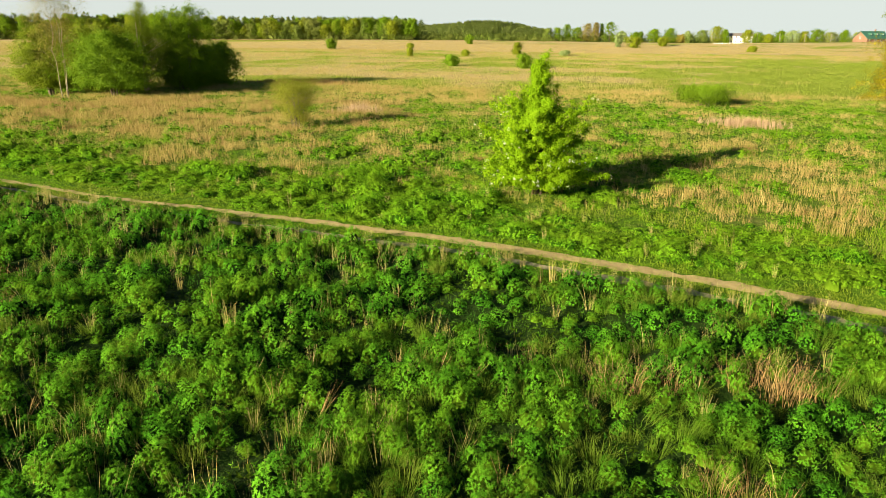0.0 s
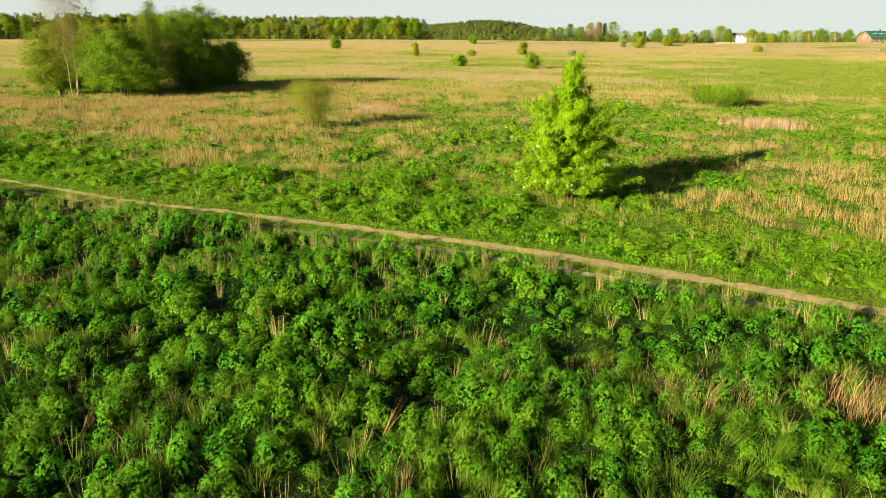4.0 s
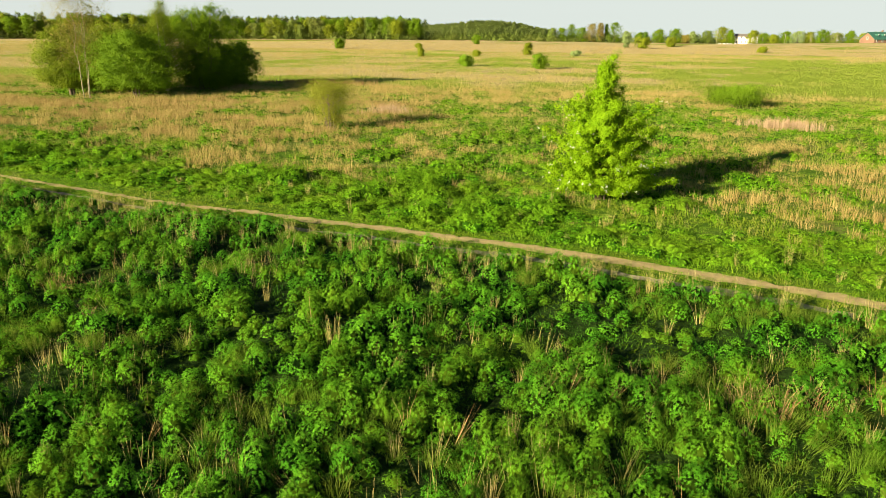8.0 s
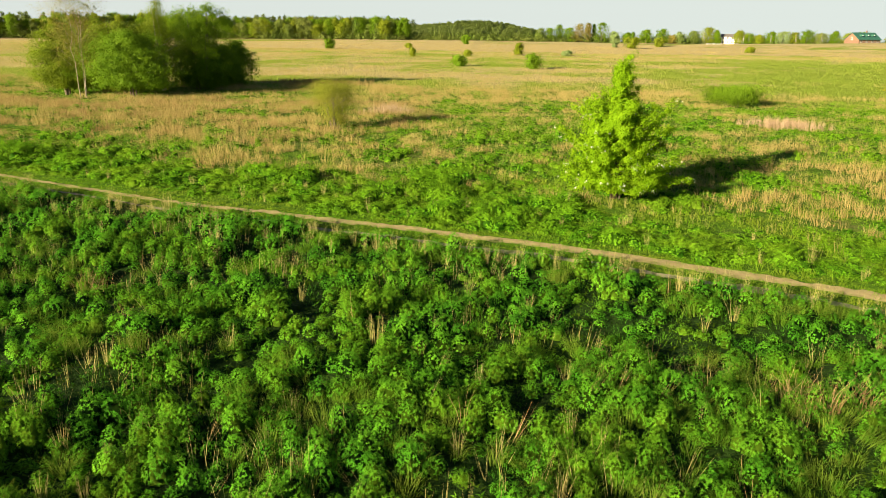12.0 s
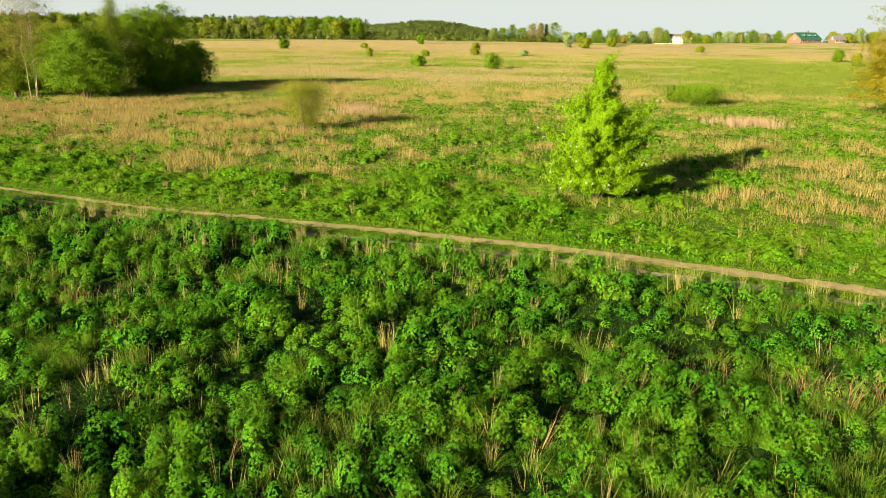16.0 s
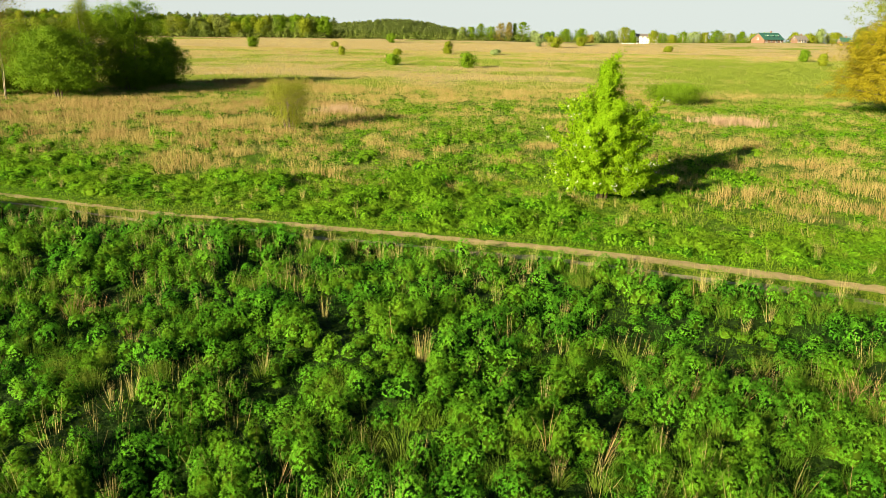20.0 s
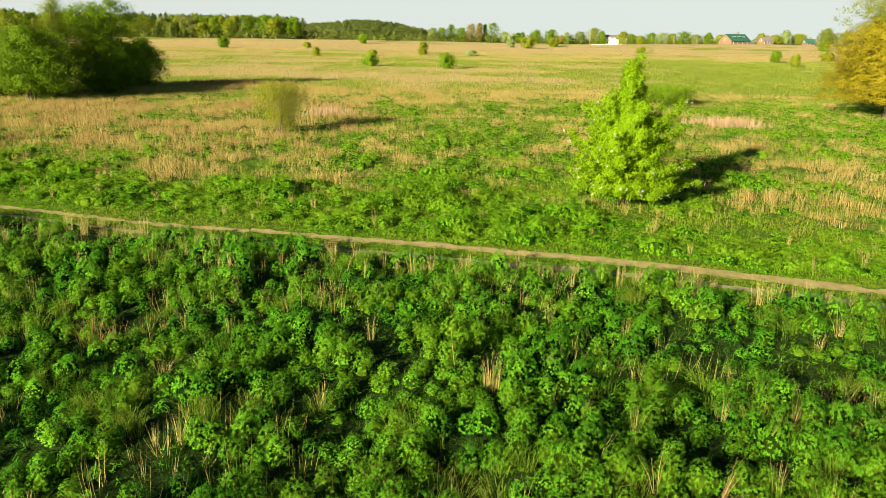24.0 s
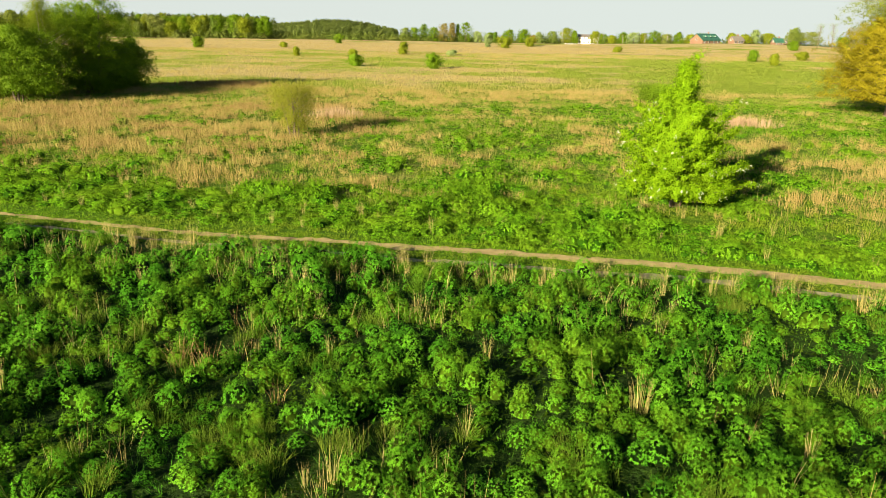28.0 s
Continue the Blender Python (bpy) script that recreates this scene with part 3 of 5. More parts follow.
thing("track_verge_grass", mesh("track_verge_grass", v, f, t), FRESH_GRASS, "short cropped grass between and beside the ruts", "grass", "", "stuff")


def rut_edge(x, y):
    a, b = np.abs(y - rut_north(x)), np.abs(y - rut_south(x))
    thin = np.interp(x, [-34, -12, -4], [0.02, 0.08, 0.14])
    return ((a > thin + 0.22 * vnoise(x, y, 0.5, 49)) & (a < 0.75)) | ((b > 0.16 * vnoise(x, y, 0.6, 50)) & (b < 0.6))


edge_tufts = [grass_tuft(420 + k, 10, 0.10, 0.22, 0.011, 0.5, 0.8, 1) for k in range(6)]
pts = jittered(-56, 22, -20, 6, 0.15, rut_edge)
v, f, t = scatter(edge_tufts, pts, rng.uniform(0.6, 1.5, len(pts)), None, 0.2, rng.uniform(0.2, 1, len(pts)))
thing("rut_edge_grass", mesh("rut_edge_grass", v, f, t), FRESH_GRASS, "short trodden grass creeping over the rut edges", "grass", "", "stuff")


# ---------------------------------------------------------------- meadow north of the track
def north_view(x, y):
    return (x > np.interp(y, [-8, 10, 45, 80, 200], [-40, -57, -93, -128, -245])) & (x < np.interp(y, [-14, 10, 45, 80, 200], [16, 24, 44, 60, 130]))


# last colour: dark green, clump shade painted on the inner shells
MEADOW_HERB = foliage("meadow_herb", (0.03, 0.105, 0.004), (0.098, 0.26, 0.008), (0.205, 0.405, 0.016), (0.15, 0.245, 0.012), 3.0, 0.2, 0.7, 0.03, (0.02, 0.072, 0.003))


def herbs_north(x, y):
    return north_view(x, y) & (y > rut_north(x) + 0.9 + vnoise(x, y, 2, 53)) & (np.hypot(x, y + 1.6) > 1.9) & ((dryness(x, y) + 0.5 * (vnoise(x, y, 2.0, 54) - 0.5) < 0.2 + 0.25 * vnoise(x, y, 6, 55)) | (fbm(x, y, 3.0, 56) - 0.22 * dryness(x, y) > 0.43))


# shells inside these clumps carry shade in their colour
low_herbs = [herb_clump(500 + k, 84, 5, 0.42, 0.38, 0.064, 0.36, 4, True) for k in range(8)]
far_herbs = [herb_clump(520 + k, 40, 4, 0.45, 0.36, 0.082, 0.46, 0, True) for k in range(8)]
pts = np.concatenate((jittered(-54, 24, -15, 4, 0.58, herbs_north), jittered(-98, 45, 4, 52, 0.74, herbs_north)))
hill = fbm(pts[:, 0], pts[:, 1], 1.3, 57, 2)
size = (0.26 + 0.72 * smooth(0.36, 0.72, hill) + rng.uniform(-0.1, 0.3, len(pts))) * (1 - 0.35 * smooth(12, 40, pts[:, 1])) * (1 + 0.45 * (1 - smooth(6, 12, pts[:, 1] - rut_north(pts[:, 0]))) * smooth(0, 12, -pts[:, 0]))
size = size * (0.65 + 0.75 * smooth(0.40, 0.60, fbm(pts[:, 0], pts[:, 1], 4.5, 91, 2)))
tone = np.clip(0.2 + 0.7 * hill + rng.normal(0, 0.15, len(pts)), 0, 1)
near = pts[:, 1] < 5
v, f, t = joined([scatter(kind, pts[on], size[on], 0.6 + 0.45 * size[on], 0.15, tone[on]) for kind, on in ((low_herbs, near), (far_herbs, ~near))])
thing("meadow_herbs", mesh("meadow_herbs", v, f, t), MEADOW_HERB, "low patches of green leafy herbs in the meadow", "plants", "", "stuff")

green_tufts = [grass_tuft(600 + k, 22, 0.30, 0.62, 0.017, 0.6, 0.65, 1) for k in range(6)]
pts = jittered(-108, 48, -15, 62, 0.54, lambda x, y: north_view(x, y) & (y > rut_north(x) + 0.7))
keep = rng.uniform(0, 1, len(pts)) > 0.8 * dryness(pts[:, 0], pts[:, 1])
pts = pts[keep]
lush = fbm(pts[:, 0], pts[:, 1], 2.4, 58, 2)
v, f, t = scatter(green_tufts, pts, 0.3 + 1.1 * smooth(0.3, 0.75, lush) + rng.uniform(0, 0.4, len(pts)), rng.uniform(0.8, 1.2, len(pts)), 0.15, np.clip(0.15 + lush * 0.7 + rng.normal(0, 0.2, len(pts)), 0, 1))
thing("meadow_grass", mesh("meadow_grass", v, f, t), FRESH_GRASS, "fresh green meadow grass in loose tufts", "grass", "", "stuff")

straw_tufts = [grass_tuft(700 + k, 20, 0.62, 0.62, 0.015, 0.15, 0.34, 1) for k in range(8)]
pts = jittered(-108, 48, -15, 66, 0.52, lambda x, y: north_view(x, y) & (y > rut_north(x) + 1.2))
d = 0.75 * dryness(pts[:, 0], pts[:, 1]) + 0.06 + 1.5 * (fbm(pts[:, 0], pts[:, 1], 1.9, 61, 2) - 0.5) - 0.10 * smooth(-18, -4, pts[:, 0]) - 0.28 * (1 - smooth(3, 13, pts[:, 1] - rut_north(pts[:, 0])))
keep = d + rng.uniform(-0.2, 0.2, len(pts)) > 0.40
pts, d = pts[keep], d[keep]
v, f, t = scatter(straw_tufts, pts, 0.4 + 0.9 * np.clip(d, 0, 1) + rng.uniform(-0.15, 0.3, len(pts)), None, 0.12)
thing("meadow_straw", mesh("meadow_straw", v, f, t), STRAW, "upright pale stalks of last year's dry grass", "grass", "", "stuff")

thin_straw = [grass_tuft(740 + k, 8, 0.62, 0.9, 0.013, 0.15, 0.35, 1) for k in range(8)]
pts = jittered(-108, 48, -15, 66, 0.6, lambda x, y: north_view(x, y) & (y > rut_north(x) + 2.5 + 8 * vnoise(x, y, 4, 66)) & (vnoise(x, y, 1.1, 67) > 0.50))
v, f, t = scatter(thin_straw, pts, rng.uniform(0.5, 1.25, len(pts)), None, 0.15)
thing("thin_meadow_straw", mesh("thin_meadow_straw", v, f, t), PALE_GRASS, "thin pale stalks scattered through the whole meadow", "grass", "", "stuff")

# reddish dry grass at the foot of the grove, and the pale strip before the wood
pts = jittered(-70, -22, 26, 46, 0.55, lambda x, y: (np.abs(y - np.interp(x, [-70, -56, -46, -24], [31, 32.5, 36, 38.5])) < 5.5 * vnoise(x, y, 5, 64) + 0.4) & (vnoise(x, y, 1.6, 65) > 0.3))
pts = np.concatenate((pts, jittered(-66, -16, 7, 32, 0.62, lambda x, y: (y > rut_north(x) + 11 + 6 * vnoise(x, y, 5, 68)) & (fbm(x, y * 0.8, 3.2, 69, 2) + 0.25 * (vnoise(x, y, 1.0, 70) - 0.5) > 0.52 + 0.06 * smooth(-40, -18, x)))))
v, f, t = scatter(straw_tufts, pts, rng.uniform(0.75, 1.4, len(pts)), None, 0.15)
thing("reddish_dry_grass", mesh("reddish_dry_grass", v, f, t), RUST, "reddish-brown dry grass before and beside the grove", "grass", "", "stuff")
px = rng.uniform(-420, -60, 1300)
py = np.interp(px, [-520, -430, -355, -293, -220, -160, -60], [300, 372, 444, 496, 532, 551, 560]) - 14 + rng.normal(0, 2.5, 1300)
v, f, t = scatter(straw_tufts, np.stack((px, py, land(px, py)), -1), rng.uniform(0.8, 1.3, 1300), np.full(1300, 3.5), 0.1)
thing("field_end_straw", mesh("field_end_straw", v, f, t), REED, "pale strip of dry grass before the wood", "grass", "", "stuff")

# the farther field, thinner and coarser
far_straw = [grass_tuft(800 + k, 11, 0.42, 2.0, 0.026, 0.1, 0.3, 1) for k in range(5)]
far_green = [grass_tuft(820 + k, 8, 0.24, 1.7, 0.035, 0.3, 0.8, 1) for k in range(5)]
px, py = rng.uniform(-250, 140, 60000), 56 + 159 * rng.uniform(0, 1, 60000) ** 1.15
ok = north_view(px, py)
pts = np.stack((px[ok], py[ok], land(px[ok], py[ok])), -1)
d = dryness(pts[:, 0], pts[:, 1]) + 0.5 * (fbm(pts[:, 0] * 0.3, pts[:, 1], 5.0, 62) - 0.5) + rng.uniform(-0.34, 0.34, len(pts))
is_dry = d > 0.41
grow = 1 + 0.003 * pts[:, 1]
half_dry = is_dry & (rng.uniform(0, 1, len(pts)) < 0.5)
for chosen, mat, name, label in ((is_dry & ~half_dry, STRAW, "far_field_straw", "dry straw-coloured grass of the farther field"), (half_dry, PALE_GRASS, "far_pale_grass", "half-dry yellowish grass of the farther field")):
    v, f, t = scatter(far_straw, pts[chosen], (grow * rng.uniform(0.45, 1.25, len(pts)))[chosen], None, 0.1, rng.uniform(0.35, 0.65, int(chosen.sum())))
    thing(name, mesh(name, v, f, t), mat, label, "grass", "", "stuff")
v, f, t = scatter(far_green, pts[~is_dry], (grow * rng.uniform(0.45, 1.2, len(pts)))[~is_dry], None, 0.1, rng.uniform(0.35, 0.65, int((~is_dry).sum())))
coarse = jittered(-370, 220, 213, 345, 2.6, lambda x, y: (x > -0.955 * y - 34) & (x < 0.6 * y + 12))
d = dryness(coarse[:, 0], coarse[:, 1]) + rng.uniform(-0.2, 0.2, len(coarse))
more = scatter(far_straw, coarse[d > 0.38], rng.uniform(0.9, 1.5, int((d > 0.38).sum())), rng.uniform(1.2, 2.2, int((d > 0.38).sum())), 0.1)
thing("horizon_straw", mesh("horizon_straw", *more), STRAW, "pale dry grass at the far end of the field", "grass", "", "stuff")
thing("far_field_grass", mesh("far_field_grass", v, f, t), FIELD_GRASS, "green grass of the farther field", "grass", "", "stuff")


# ---------------------------------------------------------------- trees
def crown_leaves(r, anchors, count, size, spreadout, out_from=None):
    """Random leaf quads in clumps round the anchor points."""
    pick = r.integers(0, len(anchors), count)
    p = anchors[pick] + r.normal(0, 1, (count, 3)) * spreadout * np.array([1, 1, 0.75])
    way = r.normal(0, 1, (count, 3)) + np.array([0, 0, 0.1])
    way /= np.linalg.norm(way, axis=1)[:, None]
    length = size * r.uniform(0.6, 1.35, count)
    middle = np.stack((0 * p[:, 0], 0 * p[:, 0], 0.25 * p[:, 2].max() + 0.55 * p[:, 2]), -1)
    out = (p - middle) / (np.linalg.norm(p - middle, axis=1)[:, None] + 1e-6) + 0.5 * (p - anchors[pick]) / spreadout + r.normal(0, 0.25, (count, 3))
    v, f = leaves(p, way, length, length * r.uniform(0.65, 1.05, count), 0.1, out)
    tone = 0.15 + 0.45 * r.uniform(0, 1, len(anchors))[pick] + 0.25 * r.uniform(0, 1, count)
    return v, f, with_round(tone, out, f, v, 0.42)


def grow(seed, height, radius_at, trunk_r, limbs, count, leaf, spreadout=0.3, first=0.15, rise=0.35, sway=0.1, stems=1, twigs=4, low=0.9, crook=0.8, skirt=0.0, uneven=0.17, snug=0.4):
    """Trunks, limbs and crown of one tree. radius_at: crown radius by the share of the height."""
    r = np.random.default_rng(seed)
    trunks, arms, anchors = [], [], []
    for s in range(stems):
        a = r.uniform(0, math.tau)
        off = np.array([math.cos(a), math.sin(a), 0]) * (0 if stems == 1 else 0.25 * radius_at(0.5))
        tip = off * 2 + np.array([r.normal(0, sway), r.normal(0, sway), height * (0.97 if stems == 1 else r.uniform(0.75, 0.95))])
        u = np.linspace(0, 1, 9)[:, None]
        line = off * 0.8 * (1 - u) + tip * u
        line[:, :2] += (r.normal(0, 0.012 * height, (9, 2)) * np.minimum(u, 0.6))
        trunks.append(tube(line, trunk_r * (1.15 - np.linspace(0, 1, 9)) ** 1.1 + 0.008, 8))
        n = max(3, limbs // stems)
        for k in range(n):
            share = first + (0.97 - first) * ((k + r.uniform(0, 0.9)) / n) ** low
            start = np.array([np.interp(share, u[:, 0], line[:, i]) for i in range(3)])
            az = k * 2.4 + r.normal(0, 0.35)
            reach = radius_at(share) * r.uniform(0.87 - uneven, 0.87 + uneven)
            end = start + np.array([math.cos(az) * reach, math.sin(az) * reach, rise * reach * r.uniform(0.4, 1.5)])
            end[2] = min(end[2], height * 0.99)
            mid = (start + end) / 2 + np.array([0, 0, -0.06 * reach]) + r.normal(0, 0.05, 3) * reach
            path = [start * (1 - w) ** 2 + 2 * mid * w * (1 - w) + end * w * w for w in np.linspace(0, 1, 6)]
            arms.append(tube(path if limbs < 26 else path[::5], trunk_r * 0.42 * (1 - share * 0.6) * (np.linspace(1, 0.15, 6) if limbs < 26 else np.array([1, 0.2])), 4))
            for w in np.linspace(0.35, 1.0, twigs + 2):
                q = start * (1 - w) ** 2 + 2 * mid * w * (1 - w) + end * w * w
                for _ in range(int(round(twigs * (0.3 + 1.3 * w * w)))):
                    anchors.append(q + r.normal(0, 1, 3) * np.array([1, 1, 0.7]) * (0.10 + 0.22 * w) * max(reach, snug) * crook)
    anchors = np.array(anchors)
    lowest = max(0.05 * height, skirt)
    anchors[:, 2] = np.where(anchors[:, 2] < lowest, lowest + 0.6 * np.abs(r.normal(0, 0.4, len(anchors))), anchors[:, 2])
    return trunks, arms, crown_leaves(r, anchors, count, leaf, spreadout), anchors, r


def plant(name, x, y, built, leaf_mat, bark_mat, label, category="tree", group="", shown=8, extra=None, turn=0):
    trunks, arms, crown, anchors, r = built
    ob = tagged(new(name), label, category, group)
    ob.matrix_world = pose(x, y, float(land(x, y)) - 0.04, 0, 0, turn)
    for v, f in trunks:
        thing("trunk", mesh("trunk", v, f, None, True), bark_mat, parent=ob)
    big = sorted(range(len(arms)), key=lambda i: -np.ptp(arms[i][0], axis=0).sum())
    for i in big[:shown]:
        thing("limb", mesh("limb", *arms[i], None, True), bark_mat, parent=ob)
    rest = [(*arms[i], np.zeros(len(arms[i][0]))) for i in big[shown:shown + 40]]
    if rest:
        v, f, _ = joined(rest)
        thing("twig_growth", mesh("twig_growth", v, f, None, True), bark_mat, kind="stuff", parent=ob)
    thing("crown", mesh("crown", *crown), leaf_mat, parent=ob)
    if extra:
        extra(ob, anchors, r)
    return ob


def profile(*stops, wide=1.0):
    h, w = zip(*stops)
    return lambda s: wide * float(np.interp(s, h, w))


def blossoms(ob, anchors, r):
    low = anchors[(anchors[:, 2] < 5.6)]
    far = np.argsort(-np.hypot(low[:, 0], low[:, 1]) + r.normal(0, 1.6, len(low)))[:170]
    spots = low[far] * np.array([1.08, 1.08, 1.0]) + np.array([-0.06, -0.10, 0.04])
    v, f, t = crown_leaves(r, spots, 900, 0.066, 0.045)
    thing("blossom", mesh("blossom", v, f, t), BLOSSOM, "small white blossom clusters", parent=ob)


def pear_tree(seed, height):
    """A young wild pear: ascending limbs that carry sprays of leafy twigs, and upright leader shoots at the top."""
    r = np.random.default_rng(seed)
    u = np.linspace(0, 1, 11)[:, None]
    trunk = np.concatenate((-0.02 * u ** 1.2 + r.normal(0, 0.03, (11, 1)) * u, r.normal(0, 0.03, (11, 1)) * u, height * 0.93 * u), 1)
    trunks = [tube(trunk, 0.17 * (1.1 - u[:, 0]) ** 1.2 + 0.012, 9), tube([(0.28, -0.05, 0), (0.34, -0.1, 0.5), (0.62, -0.15, 1.2)], [0.06, 0.05, 0.03], 6)]
    wide = profile((0, 1.5), (0.08, 2.5), (0.17, 3.15), (0.28, 2.8), (0.42, 2.2), (0.56, 1.35), (0.68, 0.74), (0.80, 0.36), (1, 0.2))
    arms, anchors = [], []
    shoots = []
    for k in range(140):
        share = 0.085 + 0.80 * ((k + r.uniform(0, 0.9)) / 140) ** 1.25
        start = np.array([np.interp(share / 0.93, u[:, 0], trunk[:, i]) for i in range(3)])
        az = k * 2.4 + r.normal(0, 0.3)
        reach = wide(share) * r.uniform(0.55, 1.12) * (1 + 0.05 * math.cos(az))
        climb = reach * (r.uniform(0.15, 0.85) * (0.5 + 1.7 * share) if share > 0.2 else r.uniform(-0.05, 0.4))
        go = np.array([math.cos(az), math.sin(az), 0])
        shoots.append((start, start + go * reach + np.array([0, 0, climb]), reach, -0.14 * reach, 0.035 * (1.1 - share)))
    for k in range(15):
        start = np.array([np.interp(r.uniform(0.66, 0.95), u[:, 0], trunk[:, i]) for i in range(3)])
        shoots.append((start, start + np.array([r.normal(-0.04, 0.30), r.normal(0, 0.30), r.uniform(0.4, 1.15)]), 0.22, 0.0, 0.018))
    for dx, dy, low_at, up in ((-0.85, -0.2, 0.66, 1.15), (-0.55, 0.3, 0.72, 1.0), (0.75, -0.3, 0.60, 1.1), (0.6, 0.4, 0.70, 1.0), (0.35, -0.5, 0.78, 0.9)):
        start = np.array([np.interp(low_at, u[:, 0], trunk[:, i]) for i in range(3)])
        shoots.append((start, start + np.array([dx, dy, up]), 0.4, -0.12, 0.02))
    for start, end, reach, sag, thick in shoots:
        mid = (start + end) / 2 + np.array([0, 0, sag]) + r.normal(0, 0.05, 3) * reach
        line = np.array([start * (1 - w) ** 2 + 2 * mid * w * (1 - w) + end * w * w for w in np.linspace(0, 1, 7)])
        line[:, 2] = np.maximum(line[:, 2], 0.35)
        arms.append(tube(line, thick * np.linspace(1, 0.2, 7), 5))
        for w in np.arange(0.22, 1.0, (0.14 if start[2] < 0.5 * height else 0.24) / max(reach, 0.5)):
            q = np.array([np.interp(w, np.linspace(0, 1, 7), line[:, i]) for i in range(3)])
            side = r.normal(0, 1, 3) * np.array([1, 1, 0.55]) + np.array([0, 0, 0.45])
            side *= r.uniform(0.15, 0.50) * (1.15 - 0.55 * w) * min(1.25, 0.4 + 0.4 * reach) / np.linalg.norm(side)
            for m in np.linspace(0.25, 1, 4):
                anchors.append(q + side * m + r.normal(0, 0.02, 3))
        anchors += [line[-1] + r.normal(0, 0.03, 3), line[-2] + r.normal(0, 0.04, 3)]
    for w in np.linspace(0.60, 1.02, 190):
        anchors.append(np.array([np.interp(w, u[:, 0], trunk[:, i]) for i in range(3)]) + r.normal(0, 0.17, 3) * (1.45 - 0.6 * w))
    for k in range(1500):
        share, az = 0.11 + 0.56 * r.uniform(0, 1) ** 1.2, r.uniform(0, math.tau)
        far = wide(share) * r.uniform(0.35, 0.90)
        at = np.array([np.interp(share, u[:, 0], trunk[:, 0]) + math.cos(az) * far, math.sin(az) * far, share * height])
        if noise.noise(Vector(at * 1.5)) > -0.06:
            anchors += [at, at + r.normal(0, 0.07, 3)]
    anchors = np.array(anchors)
    anchors[:, 2] = np.maximum(anchors[:, 2], 0.62 + 0.35 * r.uniform(0, 1, len(anchors)))
    return trunks, arms, crown_leaves(r, anchors, 150000, 0.088, 0.09), anchors, r


plant("wild_pear_tree", -0.05, 0.2, pear_tree(11, 7.25), LIME_LEAF, BARK, "bright lime-green young tree with a pointed crown and white blossom", "tree", "", 24, blossoms)

# the grove
GROVE = "trees of the grove"
plant("birch_tree", -60.8, 38.5, grow(21, 14.6, profile((0, 0.8), (0.2, 2.6), (0.6, 3.0), (0.85, 2.2), (1, 0.6)), 0.045, 80, 11000, 0.11, 0.36, 0.22, 0.8, 0.3, 3, 4),
      BRONZE_LEAF, BIRCH_BARK, "thin birch with white bark and sparse bronze buds", "tree", GROVE, 14)
plant("willow_tree", -64.2, 40.5, grow(22, 9.2, profile((0, 1.5), (0.15, 3.4), (0.45, 3.8), (0.75, 2.7), (1, 0.8), wide=0.88), 0.16, 73, 44000, 0.16, 0.28, 0.10, 0.15, 0.3, 3, 4, 1.15, 0.8, 1.1),
      GROVE_OLIVE, BARK, "olive-green bushy willow with several stems", "tree", GROVE)
plant("bushy_tree", -55.6, 41.5, grow(23, 8.4, profile((0, 2.4), (0.12, 4.2), (0.4, 4.6), (0.7, 3.7), (0.9, 2.2), (1, 0.8), wide=1.0), 0.075, 96, 60000, 0.16, 0.28, 0.16, 0.2, 0.3, 5, 4, 1.1, 0.8, 1.25),
      GROVE_LEAF, BARK, "broad dense green bushy tree", "tree", GROVE)
plant("poplar_tree", -56.4, 48.5, grow(24, 13.4, profile((0, 1.2), (0.25, 3.2), (0.48, 2.9), (0.62, 1.3), (0.85, 0.8), (1, 0.3), wide=1.05), 0.15, 83, 26000, 0.10, 0.36, 0.03, 0.5, 0.3, 2, 4, 1.0, 0.9, 0, 0.35),
      GROVE_OLIVE, BIRCH_BARK, "tall olive-green tree with an airy top", "tree", GROVE)
plant("bushy_tree", -60.0, 46.5, grow(25, 10.2, profile((0, 2.0), (0.2, 4.0), (0.5, 4.3), (0.8, 3.0), (1, 0.8)), 0.16, 90, 48000, 0.165, 0.28, 0.03, 0.15, 0.3, 3, 4, 1.25),
      GROVE_OLIVE, BARK, "dense green bushy tree in a grove", "tree", GROVE)
plant("bushy_tree", -54.0, 53.5, grow(26, 11.4, profile((0, 2.2), (0.15, 3.8), (0.45, 4.2), (0.75, 3.6), (0.92, 2.6), (1, 1.0), wide=0.92), 0.12, 96, 62000, 0.16, 0.28, 0.06, 0.15, 0.3, 5, 4, 1.15, 0.8, 0.5),
      MID_LEAF, BARK, "tall rounded green bushy tree", "tree", GROVE)
plant("elder_bush", -54.0, 60.4, grow(27, 6.6, profile((0, 2.2), (0.2, 3.3), (0.5, 3.4), (0.8, 2.5), (1, 0.8), wide=0.88), 0.11, 80, 32000, 0.22, 0.26, 0.04, 0.15, 0.3, 4, 4, 1.2, 0.8, 0.3, 0.25),
      MID_LEAF, BARK, "dark green dense bush at the grove's end", "bush", GROVE)
plant("bushy_tree", -68.0, 49.0, grow(28, 9.0, profile((0, 2.0), (0.2, 3.6), (0.5, 4.0), (0.8, 2.8), (1, 0.8)), 0.15, 70, 15000, 0.175, 0.28, 0.03, 0.15, 0.3, 3, 4, 1.25),
      GROVE_LEAF, BARK, "dense green bushy tree in a grove", "tree", GROVE)

